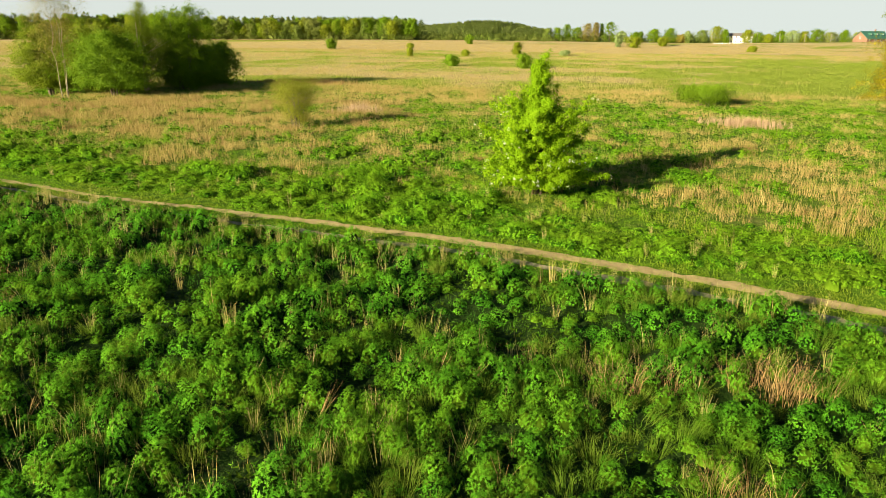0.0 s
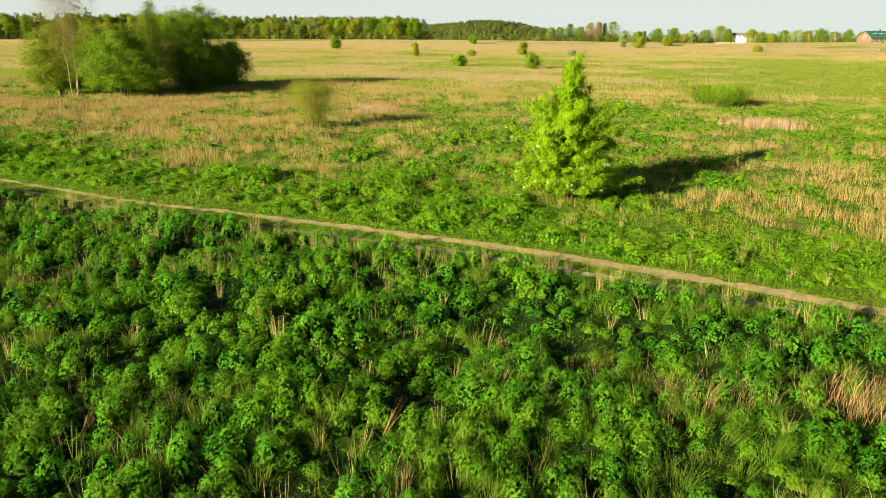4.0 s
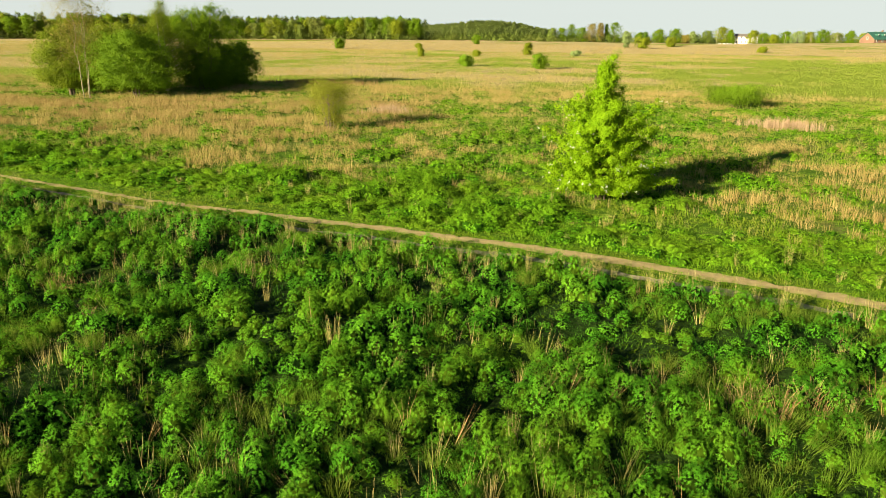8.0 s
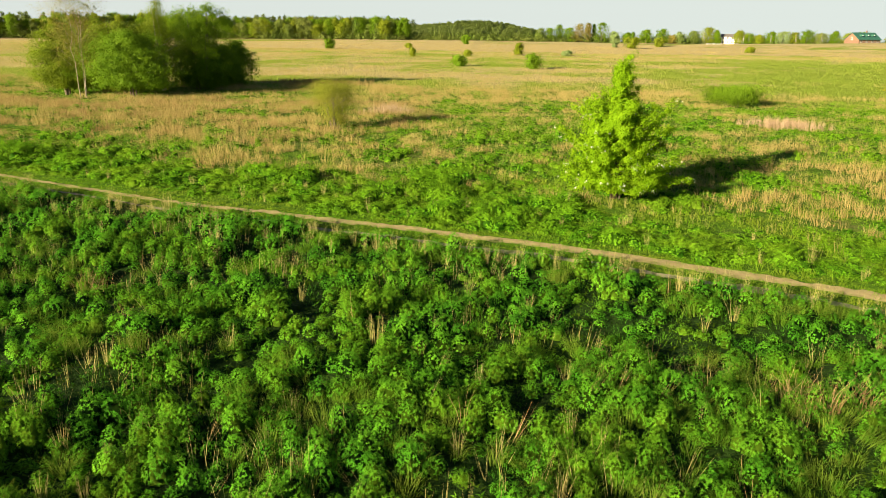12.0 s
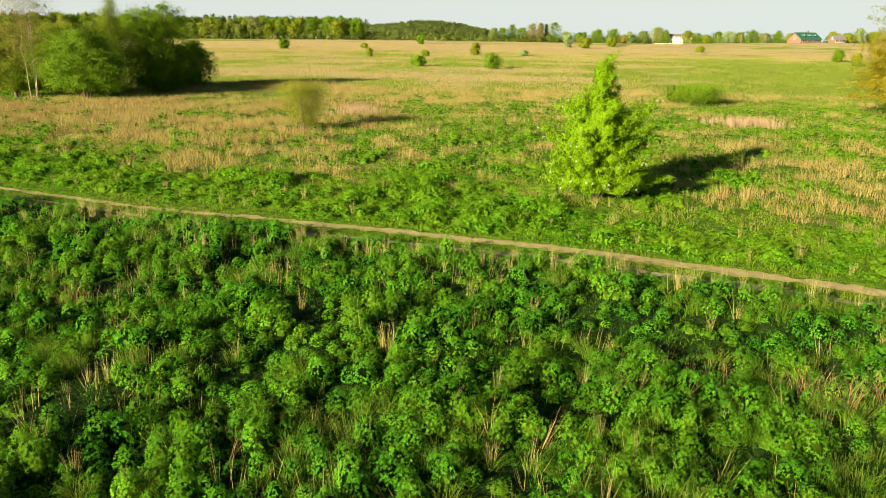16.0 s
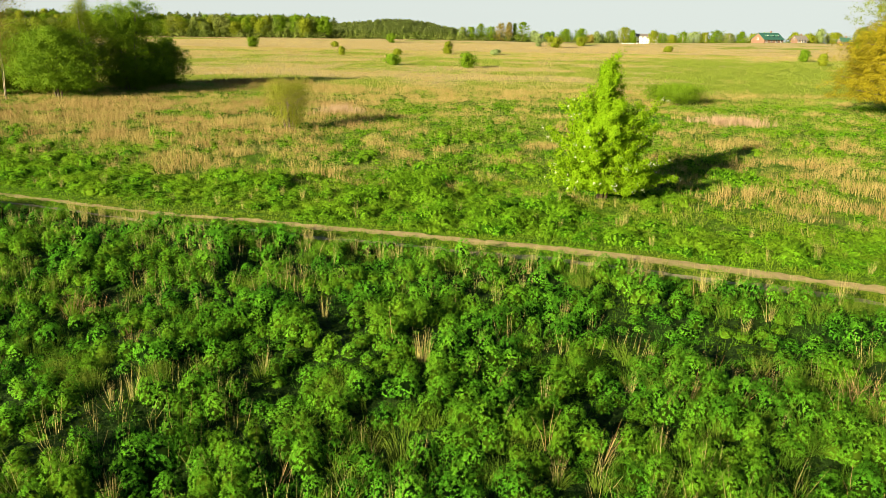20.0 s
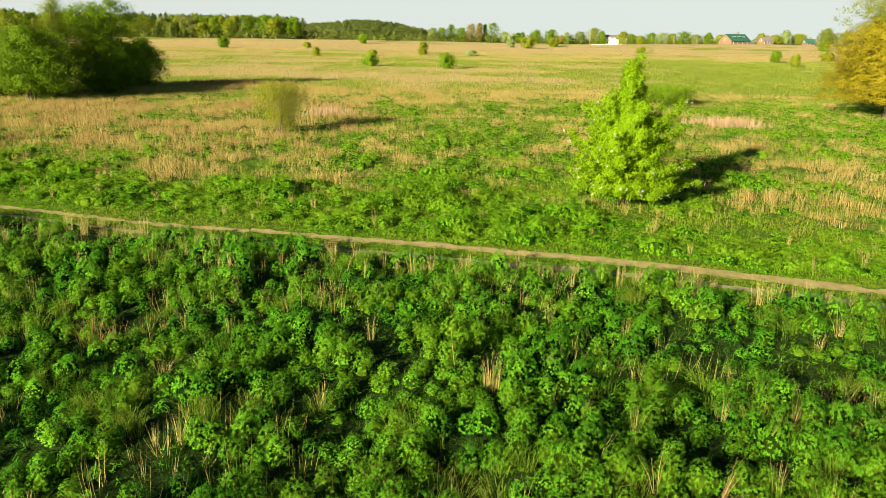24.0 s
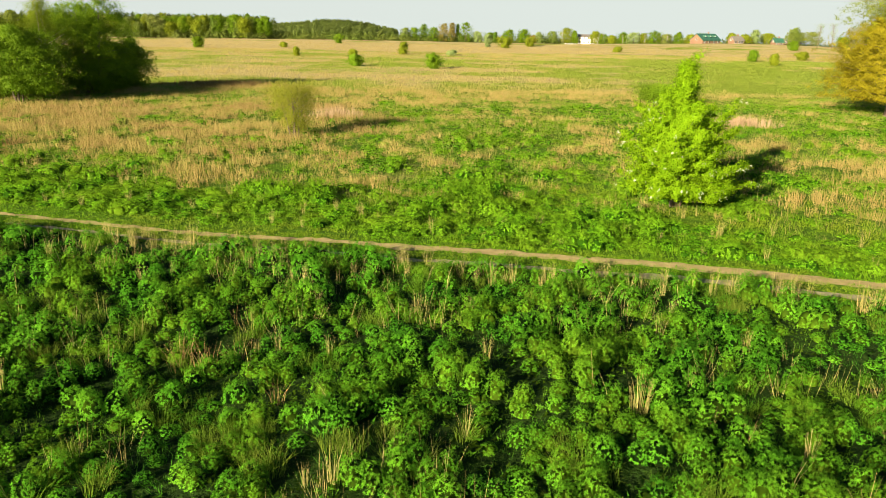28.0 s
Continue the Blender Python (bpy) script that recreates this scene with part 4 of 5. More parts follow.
# trees and shrubs standing alone in the field
plant("oak_tree", 34.5, 42.6, grow(31, 10.0, profile((0, 2.0), (0.12, 5.5), (0.30, 6.6), (0.55, 6.0), (0.8, 4.7), (1, 1.7)), 0.30, 95, 120000, 0.13, 0.22, 0.16, 0.12, 0.3, 1, 5, 0.9, 0.55, 1.9, 0.15),
      GOLD_LEAF, BARK, "wide spreading oak with golden-yellow spring leaves", "tree", "", 16)
plant("tall_budding_tree", 37.0, 44.2, grow(34, 14.5, profile((0, 1.5), (0.3, 4.2), (0.6, 5.2), (0.8, 4.6), (1, 1.8)), 0.26, 120, 85000, 0.13, 0.2, 0.2, 0.35, 0.4, 1, 5, 0.9, 0.8, 0, 0.3),
      OLIVE_LEAF, BARK, "tall tree with pale olive budding leaves", "tree", "", 16)
plant("willow_shrub", -22.9, 21.2, grow(32, 3.9, profile((0, 0.5), (0.2, 1.2), (0.5, 1.8), (0.8, 1.75), (1, 0.8)), 0.03, 110, 19000, 0.075, 0.20, 0.08, 0.8, 0.2, 9, 4, 0.9, 0.8, 0.4),
      SHRUB_LEAF, BARK, "rounded olive-brown shrub with fine budding twigs", "shrub", "", 10)
plant("low_thicket", 13.6, 50.2, grow(33, 1.7, profile((0, 2.2), (0.3, 3.0), (0.6, 2.3), (1, 0.6)), 0.04, 80, 22000, 0.13, 0.25, 0.04, 0.6, 0.3, 8, 4, 0.9, 0.8, 0, 0.4),
      FRESH_LEAF, BARK, "low wide green thicket in the meadow", "bush")
SHRUBS = "shrubs scattered in the field"
for k, (x, y, h, w, mat, label) in enumerate((
        (-15.2, 118.5, 3.3, 1.45, FRESH_LEAF, "bright green rounded shrub"), (-32.0, 124.0, 2.4, 1.3, FRESH_LEAF, "small green rounded shrub"),
        (-100.5, 225.1, 4.2, 1.8, MID_LEAF, "dark green rounded shrub"), (-27.0, 193.2, 4.0, 1.5, OLIVE_LEAF, "upright green shrub"),
        (-64.7, 310.8, 5.2, 1.7, FRESH_LEAF, "upright green shrub"), (10.5, 283.8, 5.2, 2.6, OLIVE_LEAF, "wide olive-green shrub"),
        (23.2, 308.7, 4.4, 2.3, OLIVE_LEAF, "rounded olive-green shrub"), (4.0, 305.0, 6.5, 1.6, PALE_LEAF, "pale sparse upright shrub"),
        (76.1, 183.1, 3.5, 1.35, FRESH_LEAF, "dense green rounded shrub"), (70.6, 156.2, 3.2, 0.8, OLIVE_LEAF, "sparse olive shrub"),
        (97.6, 199.3, 3.0, 1.7, OLIVE_LEAF, "sparse olive shrub"), (150.0, 322.0, 5.0, 2.0, FRESH_LEAF, "green rounded shrub"),
        (-12.1, 191.2, 1.5, 1.0, PALE_LEAF, "low pale shrub with whitish buds"), (-54.0, 168.0, 2.6, 0.6, OLIVE_LEAF, "thin olive shrub with sparse leaves"),
        (-40.0, 180.0, 1.6, 0.9, OLIVE_LEAF, "low olive shrub"), (-74.0, 240.0, 2.0, 0.9, OLIVE_LEAF, "low olive shrub"),
        (-155.0, 190.0, 4.0, 2.2, MID_LEAF, "dark green rounded shrub"), (52.0, 255.0, 2.2, 1.2, OLIVE_LEAF, "low olive shrub"))):
    plant("shrub", x, y, grow(900 + k, h, profile((0, w * 0.5), (0.35, w), (0.7, w * 0.85), (1, w * 0.25)), 0.04, 34, 2800, 0.24 + 0.0006 * y, 0.2, 0.03, 0.35, 0.2, 3, 3, 1.3),
          mat, BARK, label + " in the field", "shrub", SHRUBS, 3, blossoms if "whitish" in label else None)


# ---------------------------------------------------------------- woods and far trees
def far_kind(name, seed, h, prof, mat, bark, label, count=3600, leaf=0.60):
    ob = plant(name, 0, 0, grow(seed, h, prof, 0.2, 30, count, leaf, 0.7, 0.06, 0.2, 0.3, 1, 3), mat, bark, label, "tree", "trees of the far wood edge", 0)
    return ob


ROUND = profile((0, 2.6), (0.2, 3.2), (0.5, 3.7), (0.8, 3.2), (1, 1.5))
SLIM = profile((0, 1.8), (0.25, 2.3), (0.5, 2.6), (0.8, 2.2), (1, 0.9))
CONE = profile((0, 2.2), (0.2, 2.3), (0.5, 1.6), (0.8, 0.8), (1, 0.1))
FULL = profile((0, 3.0), (0.15, 3.8), (0.5, 4.4), (0.8, 3.7), (1, 1.7))
kinds = [far_kind("broadleaf_tree", 41, 17, ROUND, MID_LEAF, BARK, "green broadleaf tree at the wood's edge"),
         far_kind("broadleaf_tree", 42, 16, FULL, WOOD_LEAF, BARK, "dark green broadleaf tree at the wood's edge", 4200),
         far_kind("birch_tree", 43, 18, SLIM, OLIVE_LEAF, BARK, "slim olive-green birch at the wood's edge"),
         far_kind("broadleaf_tree", 44, 15, FULL, OLIVE_LEAF, BARK, "yellowish green tree at the wood's edge", 4200),
         far_kind("spruce_tree", 45, 19, CONE, DARK_LEAF, BARK, "dark pointed spruce in the wood"),
         far_kind("broadleaf_tree", 46, 17, FULL, FRESH_LEAF, BARK, "fresh bright green tree at the wood's edge", 4200)]
templates_used = [False] * len(kinds)


def stand(k, x, y, scale, turn):
    """Sets the kind k at a place; the first use moves the tree built above."""
    m = pose(x, y, float(land(x, y)) - 0.1, 0, 0, turn)
    ob = kinds[k]
    if templates_used[k]:
        ob = copy_thing(kinds[k], m)
    else:
        templates_used[k] = True
    ob.matrix_world = m @ Matrix.Diagonal((scale * 1.2, scale * 1.2, scale, 1))
    return ob


# front of the wood from west to east, in two ragged rows
EDGE_X = [-520, -430, -355, -293, -220, -160]
EDGE_Y = [300, 372, 444, 496, 532, 551]
for row in range(2):
    for k in range(130):
        u = (k + rng.uniform(-0.3, 0.3)) / 129
        x = float(np.interp(u, [0, 0.2, 0.42, 0.6, 0.82, 1], EDGE_X)) + rng.normal(0, 1.5) - row * 4
        y = float(np.interp(u, [0, 0.2, 0.42, 0.6, 0.82, 1], EDGE_Y)) + rng.normal(0, 1.5) + row * 9
        kind = int(rng.choice(6, p=[0.22, 0.30, 0.22, 0.18, 0.02 + 0.02 * row, 0.06 - 0.02 * row]))
        if u < 0.14:
            kind = 4 if rng.uniform() < 0.7 else 1
        if u > 0.9:
            kind = int(rng.choice([5, 0, 1, 3]))
        stand(kind, x, y, rng.uniform(0.66, 1.02) * (1.0 + 0.10 * row) * (1.05 if u > 0.85 else 1), rng.uniform(0, 360))

# the mass of the wood behind, and the wooded hill
wood_trees = []
for k in range(6):
    r = np.random.default_rng(950 + k)
    n = 260
    a, u = r.uniform(0, math.tau, n), r.uniform(0.04, 1, n)
    rad = np.interp(u, [0.04, 0.5, 0.8, 1], [2.6, 3.4, 2.6, 0.4]) * r.uniform(0.5, 1.05, n)
    if k == 5:
        rad = np.interp(u, [0.2, 1], [2.4, 0.1]) * r.uniform(0.5, 1.05, n)
    p = np.stack((np.cos(a) * rad, np.sin(a) * rad, u * 15), -1)
    way = r.normal(0, 1, (n, 3))
    way /= np.linalg.norm(way, axis=1)[:, None]
    ln = r.uniform(1.1, 2.1, n)
    v, f = leaves(p, way, ln, ln * 0.7, 0.1)
    wood_trees.append((v, f, with_round(0.3 + 0.4 * r.uniform(0, 1, n), p * np.array([1, 1, 0.25]) + np.array([0, 0, 1.5]), f, v, 0.25)))
px, py = rng.uniform(-620, -150, 2600), rng.uniform(300, 760, 2600)
back = py - np.interp(px, EDGE_X, EDGE_Y)
ok = (back > 3) & (back < 60) & (px < -165)
pts = np.stack((px[ok], py[ok], land(px[ok], py[ok])), -1)
v, f, t = scatter(wood_trees, pts, rng.uniform(1.0, 1.25, len(pts)), None, 0.03)
thing("deep_wood", mesh("deep_wood", v, f, t), WOOD_LEAF, "mixed green wood behind the field", "wood", "", "stuff")
px, py = rng.uniform(-310, -90, 1500), rng.uniform(850, 1020, 1500)
ok = (py > 850 + 25 * vnoise(px, py, 40, 71)) & (land(px, py) > -12.5 + 2 * vnoise(px, py, 60, 72))
pts = np.stack((px[ok], py[ok], land(px[ok], py[ok])), -1)
v, f, t = scatter(wood_trees, pts, rng.uniform(0.6, 0.85, len(pts)), rng.uniform(0.9, 1.3, len(pts)), 0.03)
thing("hill_wood", mesh("hill_wood", v, f, t), HAZY_HILL_LEAF, "olive-green wood covering a low hill", "wood", "", "stuff")

# rows and single trees along the far edge of the field, right of the hill
LINE = "trees along the far edge of the field"
far_trees = ((-50.5, 566, 9, 3.4, WOOD_LEAF), (-44, 571, 10, 3.6, MID_LEAF), (-36, 575, 10.5, 4.0, MID_LEAF), (-28, 573, 11, 4.2, MID_LEAF), (-20, 570, 11, 3.6, BRONZE_LEAF),
             (-13.5, 566, 13.5, 3.0, BRONZE_LEAF), (-8.5, 572, 12.5, 2.2, DARK_LEAF), (-2.5, 566, 12.2, 3.6, MID_LEAF), (7.2, 566, 9.8, 4.4, PALE_LEAF), (17, 570, 7, 3.5, MID_LEAF),
             (21, 565, 9, 2.0, DARK_LEAF), (29, 523, 9.4, 4.4, MID_LEAF), (40.3, 522, 9.4, 3.8, MID_LEAF), (52, 566, 6.5, 3.6, BRONZE_LEAF), (56, 563, 8, 2.6, PALE_LEAF), (66.5, 560, 10.6, 4.0, WOOD_LEAF),
             (71, 519, 11, 3.0, OLIVE_LEAF), (77.5, 518, 9.8, 2.4, MID_LEAF), (89.5, 505, 10.8, 2.8, OLIVE_LEAF), (105, 556, 7.4, 3.4, MID_LEAF), (111, 548, 8, 3.4, OLIVE_LEAF), (118, 540, 8.6, 3.4, MID_LEAF),
             (124, 532, 9.4, 3.6, PALE_LEAF), (131, 533, 9.2, 4.2, OLIVE_LEAF), (139, 530, 9.6, 4.2, MID_LEAF), (147, 527, 9.4, 4.4, WOOD_LEAF), (155, 524, 9.0, 4.2, MID_LEAF), (163, 522, 9.2, 4.2, OLIVE_LEAF),
             (172, 520, 9.0, 4.2, MID_LEAF), (147, 395, 5.0, 2.6, OLIVE_LEAF), (156, 400, 5.0, 3.0, OLIVE_LEAF), (163, 402, 7.0, 1.6, PALE_LEAF), (184, 400, 10.5, 4.8, WOOD_LEAF),
             (212, 435, 9, 5.0, WOOD_LEAF), (175, 412, 6.0, 3.0, OLIVE_LEAF), (232, 436, 7.5, 4.5, MID_LEAF), (196, 422, 7, 4, OLIVE_LEAF))
for k, (x, y, h, w, mat) in enumerate(far_trees):
    w = w * (1.0 if mat is DARK_LEAF else 1.3 + 0.35 * math.sin(k * 2.1))
    h = h * (1 + 0.12 * math.sin(k * 3.7)) * (1.2 if x < 0 else 1.0)
    pr = CONE if mat is DARK_LEAF else profile((0, 0.5 * w), (0.2, 0.9 * w), (0.5, w), (0.8, 0.75 * w), (1, 0.2 * w))
    tone = {LIME_LEAF: "bright green", MID_LEAF: "green", OLIVE_LEAF: "olive-green", BRONZE_LEAF: "brownish budding", DARK_LEAF: "dark pointed", PALE_LEAF: "pale grey-green", WOOD_LEAF: "dull green"}[mat]
    plant("field_edge_tree", x, y, grow(1000 + k, h, pr, 0.16, 30, 2600, 0.6, 0.5, 0.05, 0.2, 0.3, 1, 3), mat, BARK, tone + " tree at the far edge of the field", "tree", LINE, 0)
for k, (x, y, h) in enumerate(((171.0, 342.7, 12.0), (181.0, 348.5, 12.6))):
    plant("bare_tree", x, y, grow(1100 + k, h, profile((0, 0.3), (0.5, 1.2), (0.8, 3.0), (1, 1.5)), 0.15, 40, 300, 0.3, 0.5, 0.45, 0.8, 0.5, 1, 3), PALE_LEAF, BARK, "tall tree still bare of leaves", "tree", LINE, 12)

# low hedge and scrub along the field's end, and a distant wooded ridge
px = np.concatenate((rng.uniform(-300, 230, 420), rng.uniform(-150, 10, 160), rng.uniform(-520, -160, 420)))
py = np.concatenate((578 - 0.00045 * (px[:420] - 30) ** 2 + rng.normal(0, 9, 420), 600 + rng.normal(0, 20, 160), np.interp(px[580:], EDGE_X, EDGE_Y) + rng.normal(-1, 2.5, 420)))
pts = np.stack((px, py, land(px, py)), -1)
scrub = []
for k in range(5):
    r = np.random.default_rng(970 + k)
    q = np.stack((r.normal(0, 0.45, 70), r.normal(0, 0.45, 70), r.uniform(0.02, 0.85, 70)), -1)
    way = r.normal(0, 1, (70, 3))
    way /= np.linalg.norm(way, axis=1)[:, None]
    ln = r.uniform(0.2, 0.4, 70)
    v, f = leaves(q, way, ln, ln * 0.7, 0.1)
    scrub.append((v, f, with_round(0.2 + 0.6 * r.uniform(0, 1, 70), q + np.array([0, 0, 0.1]), f, v, 0.3)))
v, f, t = scatter(scrub, pts, rng.uniform(3.0, 8.0, len(pts)), rng.uniform(3.0, 6.5, len(pts)), 0.05)
thing("field_end_scrub", mesh("field_end_scrub", v, f, t), WOOD_LEAF, "low scrub and hedge along the field's end", "scrub", "", "stuff")
px, py = rng.uniform(100, 1700, 420), rng.uniform(1900, 2000, 420)
rise = 16 + 7 * fbm(px, px * 0, 300, 73)
pts = np.stack((px, py, land(px, py)), -1)
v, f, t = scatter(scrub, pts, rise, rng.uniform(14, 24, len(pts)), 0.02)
thing("distant_ridge_wood", mesh("distant_ridge_wood", v, f, t), HAZY_RIDGE_LEAF, "distant wooded ridge on the horizon", "wood", "", "stuff")


# ---------------------------------------------------------------- buildings
def slab(name, size, at, material, parent, label="", bevel=0.0):
    bm = bmesh.new()
    bmesh.ops.create_cube(bm, size=1)
    bmesh.ops.scale(bm, vec=size, verts=bm.verts)
    if bevel:
        bmesh.ops.bevel(bm, geom=bm.edges[:], offset=bevel, segments=1, affect="EDGES")
    bmesh.ops.translate(bm, vec=at, verts=bm.verts)
    return part(name, bm, material, parent, label)


def prism(name, width, depth, eaves, ridge, over, material, parent, thick=0.0, label=""):
    """A gable body (thick 0) or the two-sided roof shell over it, ridge along x."""
    bm = bmesh.new()
    w, d = width / 2 + over, depth / 2 + over
    drop = (ridge - eaves) / (depth / 2) * over
    if thick:
        outline = [(-d, eaves - drop), (0, ridge), (d, eaves - drop), (d, eaves - drop + thick), (0, ridge + thick), (-d, eaves - drop + thick)]
    else:
        outline = [(-d, 0), (d, 0), (d, eaves), (0, ridge), (-d, eaves)]
    a, b = [[bm.verts.new((x, y, z)) for y, z in outline] for x in (-w, w)]
    bm.faces.new(a)
    bm.faces.new(b[::-1])
    for i in range(len(outline)):
        j = (i + 1) % len(outline)
        bm.faces.new((a[j], a[i], b[i], b[j]))
    bmesh.ops.recalc_face_normals(bm, faces=bm.faces[:])
    return part(name, bm, material, parent, label)


WHITE_WALL = plain("white_render", (0.72, 0.71, 0.68), (0.82, 0.81, 0.78), 0.8, 0.9)
BRICK = plain("red_brick", (0.14, 0.08, 0.05), (0.20, 0.115, 0.075), 0.5, 0.9)
GREEN_ROOF = plain("green_sheet_roof", (0.025, 0.09, 0.065), (0.04, 0.13, 0.095), 0.9, 0.45)
GREY_ROOF = plain("grey_roof", (0.11, 0.095, 0.09), (0.18, 0.16, 0.15), 0.6, 0.85)
GLASS = plain("dark_window_glass", (0.03, 0.035, 0.04), (0.06, 0.07, 0.08), 0.8, 0.1)
POLE_WOOD = plain("weathered_pole", (0.20, 0.18, 0.15), (0.32, 0.29, 0.25), 0.3, 0.9)


def house(name, x, y, turn, width, depth, eaves, ridge, wall, roof, label, rows=1, bays=3, chimney=True):
    ob = tagged(new(name), label, "house")
    ob.matrix_world = pose(x, y, float(land(x, y)) - 0.05, 0, 0, turn)
    prism("wall", width, depth, eaves, ridge, 0, wall, ob)
    prism("roof", width, depth, eaves + 0.02, ridge + 0.02, 0.5, roof, ob, 0.22)
    sill = min(1.7, eaves - 0.95)
    for row in range(rows):
        for k in range(bays):
            at = -width / 2 + width * (k + 0.5) / bays
            frame_ob = slab("window", (1.2, 0.12, 1.4), (at, -depth / 2 - 0.03, sill + 2.8 * row), WHITE_WALL, ob)
            slab("pane", (1.0, 0.06, 1.2), (at, -depth / 2 - 0.08, sill + 2.8 * row), GLASS, frame_ob)
    for sx in (-1, 1):
        frame_ob = slab("window", (0.12, 1.2, 1.4), (sx * (width / 2 + 0.03), 0, eaves + 0.4), WHITE_WALL, ob)
        slab("pane", (0.06, 0.98, 1.18), (sx * (width / 2 + 0.08), 0, eaves + 0.4), GLASS, frame_ob)
    slab("door", (1.1, 0.1, min(2.1, eaves - 0.05)), (width * 0.18, -depth / 2 - 0.05, min(2.1, eaves - 0.05) / 2), GREY_ROOF, ob)
    if chimney:
        slab("chimney", (0.7, 0.7, 1.5), (width * 0.2, depth * 0.1, ridge + 0.5), BRICK, ob, "", 0.04)
    return ob


house("white_house", 88.5, 524.5, -10, 15, 9, 5.4, 7.0, WHITE_WALL, GREY_ROOF, "two-storey white rendered house among trees", 2, 5, False)
green = house("brick_house", 140.5, 420, 35, 17, 9, 2.7, 6.1, BRICK, GREEN_ROOF, "red brick house with a green sheet-metal roof", 1, 4)
for k in range(3):
    dormer = slab("dormer", (0.9, 2.0, 0.8), (-4.7 + 4.5 * k, -2.6, 4.85), GREEN_ROOF, green, "small green dormer")
    slab("pane", (0.55, 0.08, 0.45), (-4.7 + 4.5 * k, -3.62, 4.85), WHITE_WALL, dormer)
house("grey_roofed_house", 147, 388, 20, 6.5, 5, 1.9, 3.8, BRICK, GREY_ROOF, "low pale house with a grey roof", 1, 3)
house("green_roofed_cottage", 177, 404, 10, 5.5, 4.5, 1.8, 3.6, BRICK, GREEN_ROOF, "small cottage with a green roof", 1, 2)
house("barn", 166, 416, -8, 7, 5, 1.8, 3.2, BRICK, GREY_ROOF, "low brick barn with a grey roof", 1, 2, False)
house("barn", 190, 414, 12, 8, 5, 1.8, 3.2, BRICK, GREY_ROOF, "low brick barn with a grey roof", 1, 2, False)


def field_pole(x, y, h):
    ob = tagged(new("utility_pole"), "pale leaning utility pole at the field's edge", "pole", "poles at the field's edge")
    ob.matrix_world = pose(x, y, float(land(x, y)) - 0.2)
    thing("shaft", mesh("shaft", *tube([(0, 0, 0), (0, 0, h)], [0.12, 0.09]), None, True), POLE_WOOD, parent=ob)
    thing("brace", mesh("brace", *tube([(1.7, 0, 0), (0.1, 0, h * 0.85)], [0.045, 0.035]), None, True), POLE_WOOD, parent=ob)
    slab("crossarm", (1.6, 0.12, 0.14), (0, 0, h - 0.4), POLE_WOOD, ob)


for x, y, h in ((67.5, 514, 8.5), (97, 512, 8.0), (113, 520, 7.5), (128, 515, 7.5), (143, 510, 7.5)):
    field_pole(x, y, h)


def white_fence(x0, x1, y):
    ob = tagged(new("white_fence"), "low white panel fence beside the white house", "fence")
    ob.matrix_world = pose(x0, y, float(land(x0, y)))
    n = int((x1 - x0) / 2.4)
    for k in range(n):
        slab("fence_panel", (1.2, 0.08, 0.4), (2.4 * k + 1.2, 0, 0.5), WHITE_WALL, ob)
        slab("post", (0.12, 0.12, 0.9), (2.4 * k, 0, 0.45), WHITE_WALL, ob)


white_fence(69, 83, 514)
white_fence(99.5, 116.5, 513)


# ---------------------------------------------------------------- dry tufts one can pick out
def stalks(seed, count, height, radius, upright, width=0.012, pull=0.0):
    v, f, t = grass_tuft(seed, count, height, radius, width, 0.12, upright, 2)
    v = v.copy()
    v[:, 0] += pull * v[:, 2]
    return mesh("stalks", v, f, t)


TUFTS = "dry tufts among the herbs"
straw_meshes = [stalks(1200 + k, 30, 0.86, 0.26, 0.24, 0.009) for k in range(8)]
pale_meshes = [stalks(1220 + k, 64, 0.92, 0.5, 0.20, 0.010) for k in range(4)]
rust_meshes = [stalks(1240 + k, 30, 0.8, 0.6, 0.55, 0.010) for k in range(4)]
single_stalks = [stalks(1260 + k, 1, 0.95, 0.10, 0.16, 0.016, 0.55) for k in range(10)]
sprig_meshes = [stalks(1280 + k, 4, 0.85, 0.10, 0.30, 0.010, 0.15) for k in range(5)]


def tuft(meshes, material, x, y, size, label, name="dry_grass_tuft", turn=None):
    me = meshes[int(rng.integers(len(meshes)))]
    ob = thing(name, me, material, label, "dry grass", TUFTS)
    ob.matrix_world = pose(x, y, float(land(x, y)) - 0.03, 0, 0, rng.uniform(0, 360) if turn is None else turn) @ Matrix.Diagonal((size, size, size, 1))
    return ob


for x, y, s in ((-20.7, -7.5, 1.1), (-18.2, -7.7, 0.9), (2.5, -12.8, 1.05), (3.3, -12.6, 0.8), (0.2, -11.6, 0.9), (-1.2, -11.2, 0.9), (-6.6, -19.8, 1.0), (-14.2, -25.5, 1.0), (-12.4, -9.9, 0.9), (-24.6, -6.2, 0.8), (-30.6, -4.9, 1.0), (-16.0, -8.6, 0.9), (-22.9, -6.6, 0.7)):
    tuft(pale_meshes, STALK, x, y, s, "pale straw tuft standing by the farm track")
for x, y, s in ((3.9, -20.5, 1.0), (4.5, -20.9, 0.9), (5.2, -20.0, 0.85), (7.6, -19.6, 1.2), (8.3, -20.2, 1.1), (8.8, -19.2, 1.0), (1.9, -19.6, 0.8), (7.0, -16.9, 0.7), (6.0, -24.0, 0.8), (6.7, -24.3, 0.7), (-14.6, -19.4, 0.7), (-17.0, -17.5, 0.8)):
    tuft(rust_meshes, RUST, x, y, s, "rust-brown clump of broken dry stalks among herbs", "dry_stalk_clump")
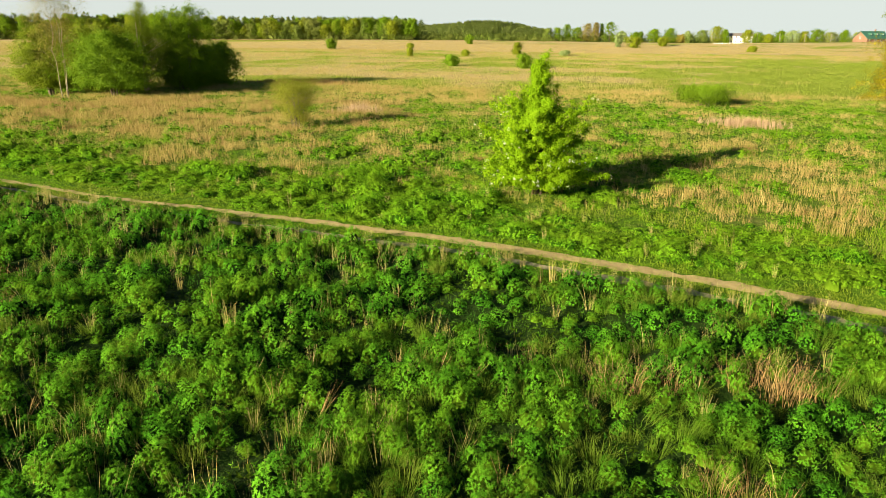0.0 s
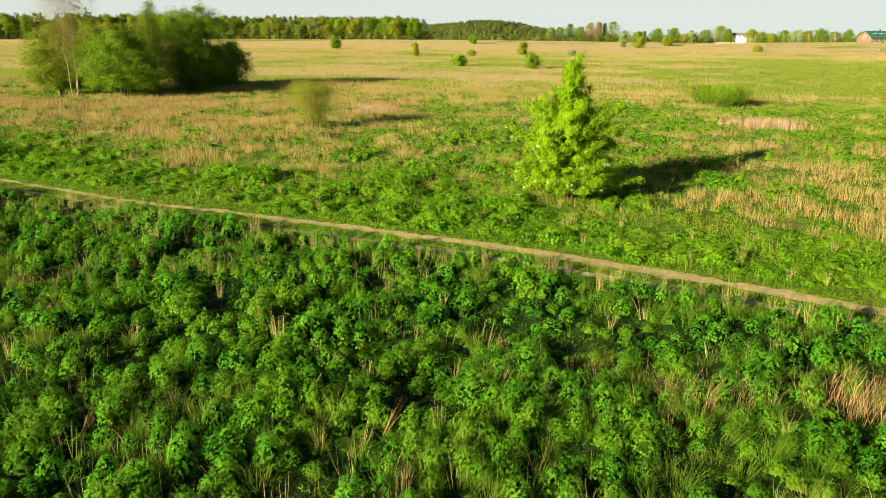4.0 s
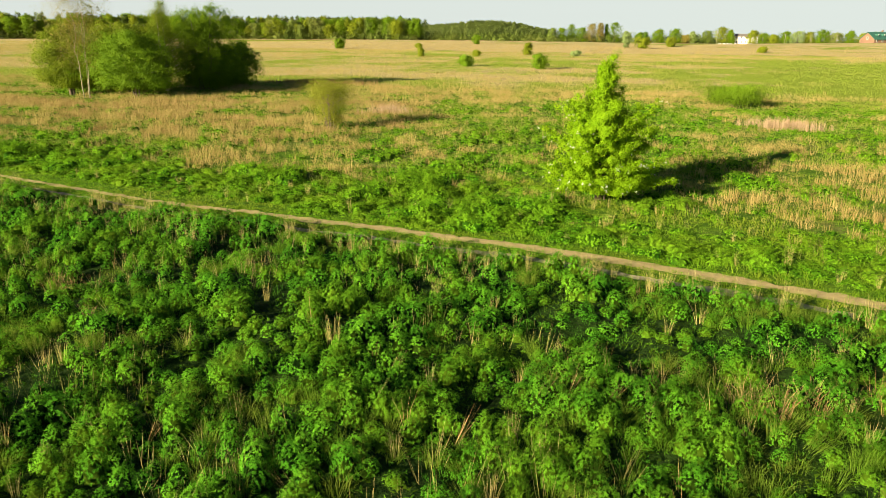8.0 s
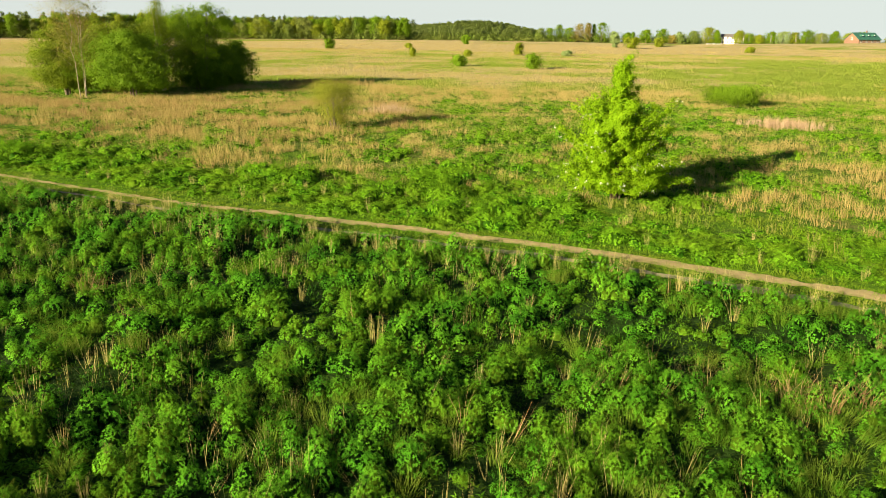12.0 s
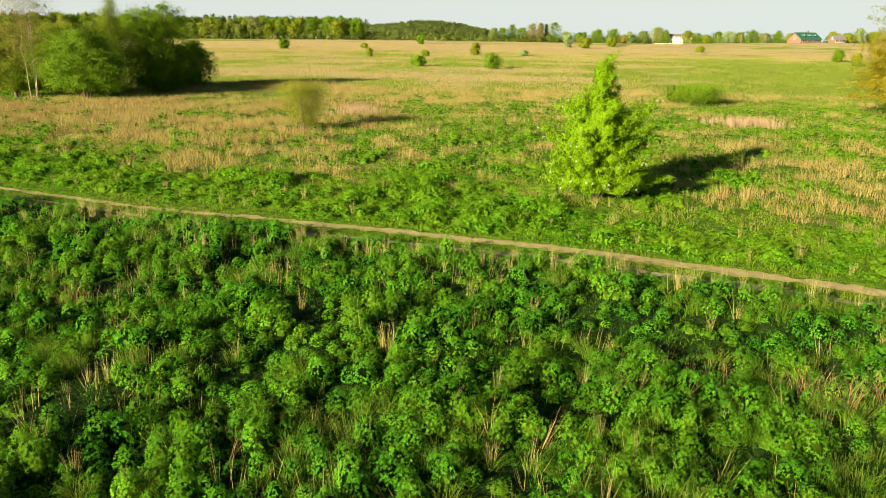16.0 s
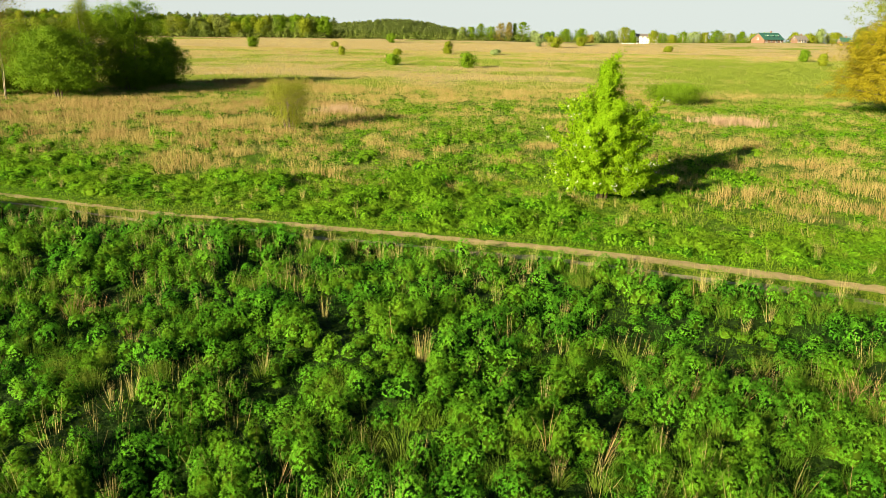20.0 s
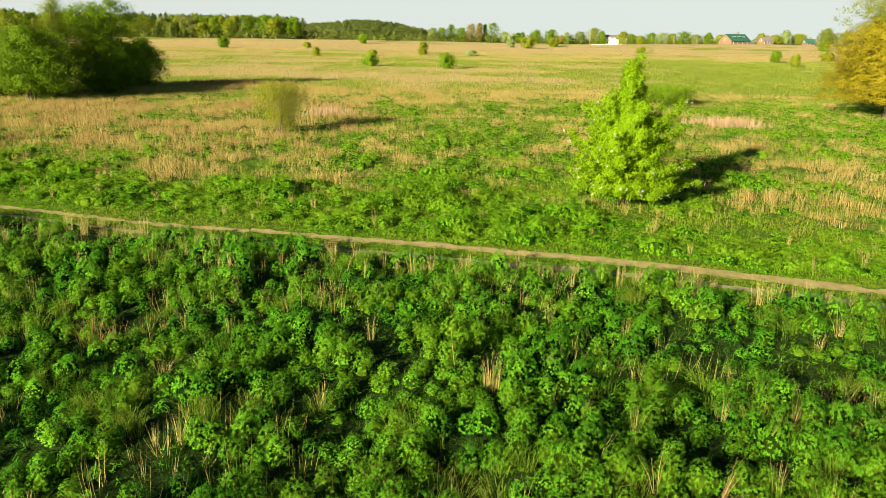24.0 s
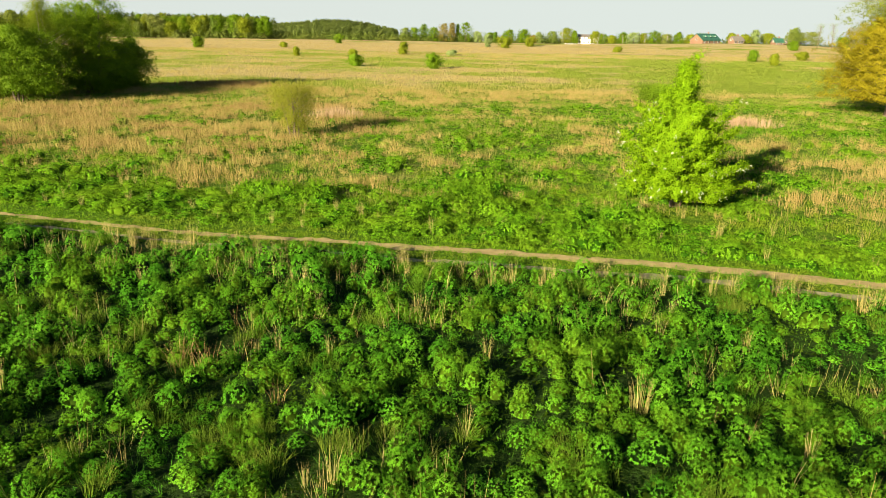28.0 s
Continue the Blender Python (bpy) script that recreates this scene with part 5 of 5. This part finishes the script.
for cx, cy, n in ((4.3, -20.5, 6), (5.4, -20.2, 4), (8.0, -19.7, 11), (6.4, -24.3, 4), (-16.8, -17.6, 4)):
    for k in range(n):
        a, d = rng.uniform(0, math.tau), 0.95 * math.sqrt(rng.uniform(0, 1))
        tuft(rust_meshes, RUST if rng.uniform() < 0.4 else STALK, cx + d * math.cos(a) * 1.3, cy + d * math.sin(a) * 0.7, rng.uniform(0.85, 1.2), "rust-brown clump of broken dry stalks among herbs", "dry_stalk_clump")
for x, y, s, a in ((-4.7, -20.9, 0.85, 30), (-1.0, -21.6, 1.0, 20), (-0.2, -21.0, 0.95, 55), (0.6, -21.4, 0.9, 0), (-2.4, -23.4, 1.0, 40), (-8.6, -25.2, 0.8, 50)):
    ob = tagged(new("dry_stalk_bundle"), "leaning bundle of reddish dry stalks", "dry grass", TUFTS)
    ob.matrix_world = pose(x, y, float(land(x, y)) - 0.03, 0, 0, a) @ Matrix.Diagonal((s, s, s, 1))
    for me in single_stalks:
        thing("stalk", me, RUST, parent=ob)
pts = jittered(-48, 17, -29, 0, 1.8, lambda x, y: south_view(x, y) & (y < rut_south(x) - 0.4) & (vnoise(x, y, 1.3, 81) < 0.62))
for x, y, _ in pts[rng.permutation(len(pts))[:150]]:
    if rng.uniform() < 0.45:
        tuft(straw_meshes, STALK, x, y, rng.uniform(0.6, 1.05), "straw-coloured dry grass tuft among green herbs")
    else:
        tuft(sprig_meshes, RUST if rng.uniform() < 0.2 else STALK, x, y, rng.uniform(0.8, 1.4), "few thin dry stalks sticking out of herbs", "dry_stalk_sprig")
for x in np.arange(-42, 14, 0.45):
    x = x + rng.uniform(-0.4, 0.4)
    y = float(rut_south(x)) - rng.uniform(0.75, 1.8)
    if vnoise(x, y, 2.2, 83) > 0.40:
        tuft(straw_meshes, STALK, x, y, rng.uniform(0.7, 1.25), "pale straw tuft standing by the farm track")
for k in range(60):
    x = rng.uniform(-34, 16)
    y = float(rut_north(x)) + rng.uniform(1.5, 8.0)
    tuft(straw_meshes, STALK, x, y, rng.uniform(0.5, 1.0), "straw-coloured dry grass tuft in the meadow")


# ---------------------------------------------------------------- reed patches
def reed_patch(x, y, half_x, half_y, label, material=REED):
    n = int(half_x * half_y * 62)
    px, py = x + np.clip(rng.normal(0, 0.55, n), -1.3, 1.3) * half_x, y + np.clip(rng.normal(0, 0.5, n), -1.2, 1.2) * half_y
    p = np.stack((px, py, land(px, py)), -1)
    kinds_here = [grass_tuft(1300 + k, 9, 1.15, 0.3, 0.03, 0.05, 0.12, 1) for k in range(4)]
    v, f, t = scatter(kinds_here, p, rng.uniform(0.45, 1.0, n), None, 0.1)
    thing("reed_patch", mesh("reed_patch", v, f, t), material, label, "reeds", "", "stuff")


reed_patch(-21.8, 33.6, 1.9, 1.7, "pale dry reed patch in the meadow")
reed_patch(15.3, 33.2, 3.0, 2.1, "pinkish dry reed patch in the meadow")
reed_patch(-42.5, 66.5, 6.5, 2.2, "reddish-brown dry grass patch beside the grove", RUST)
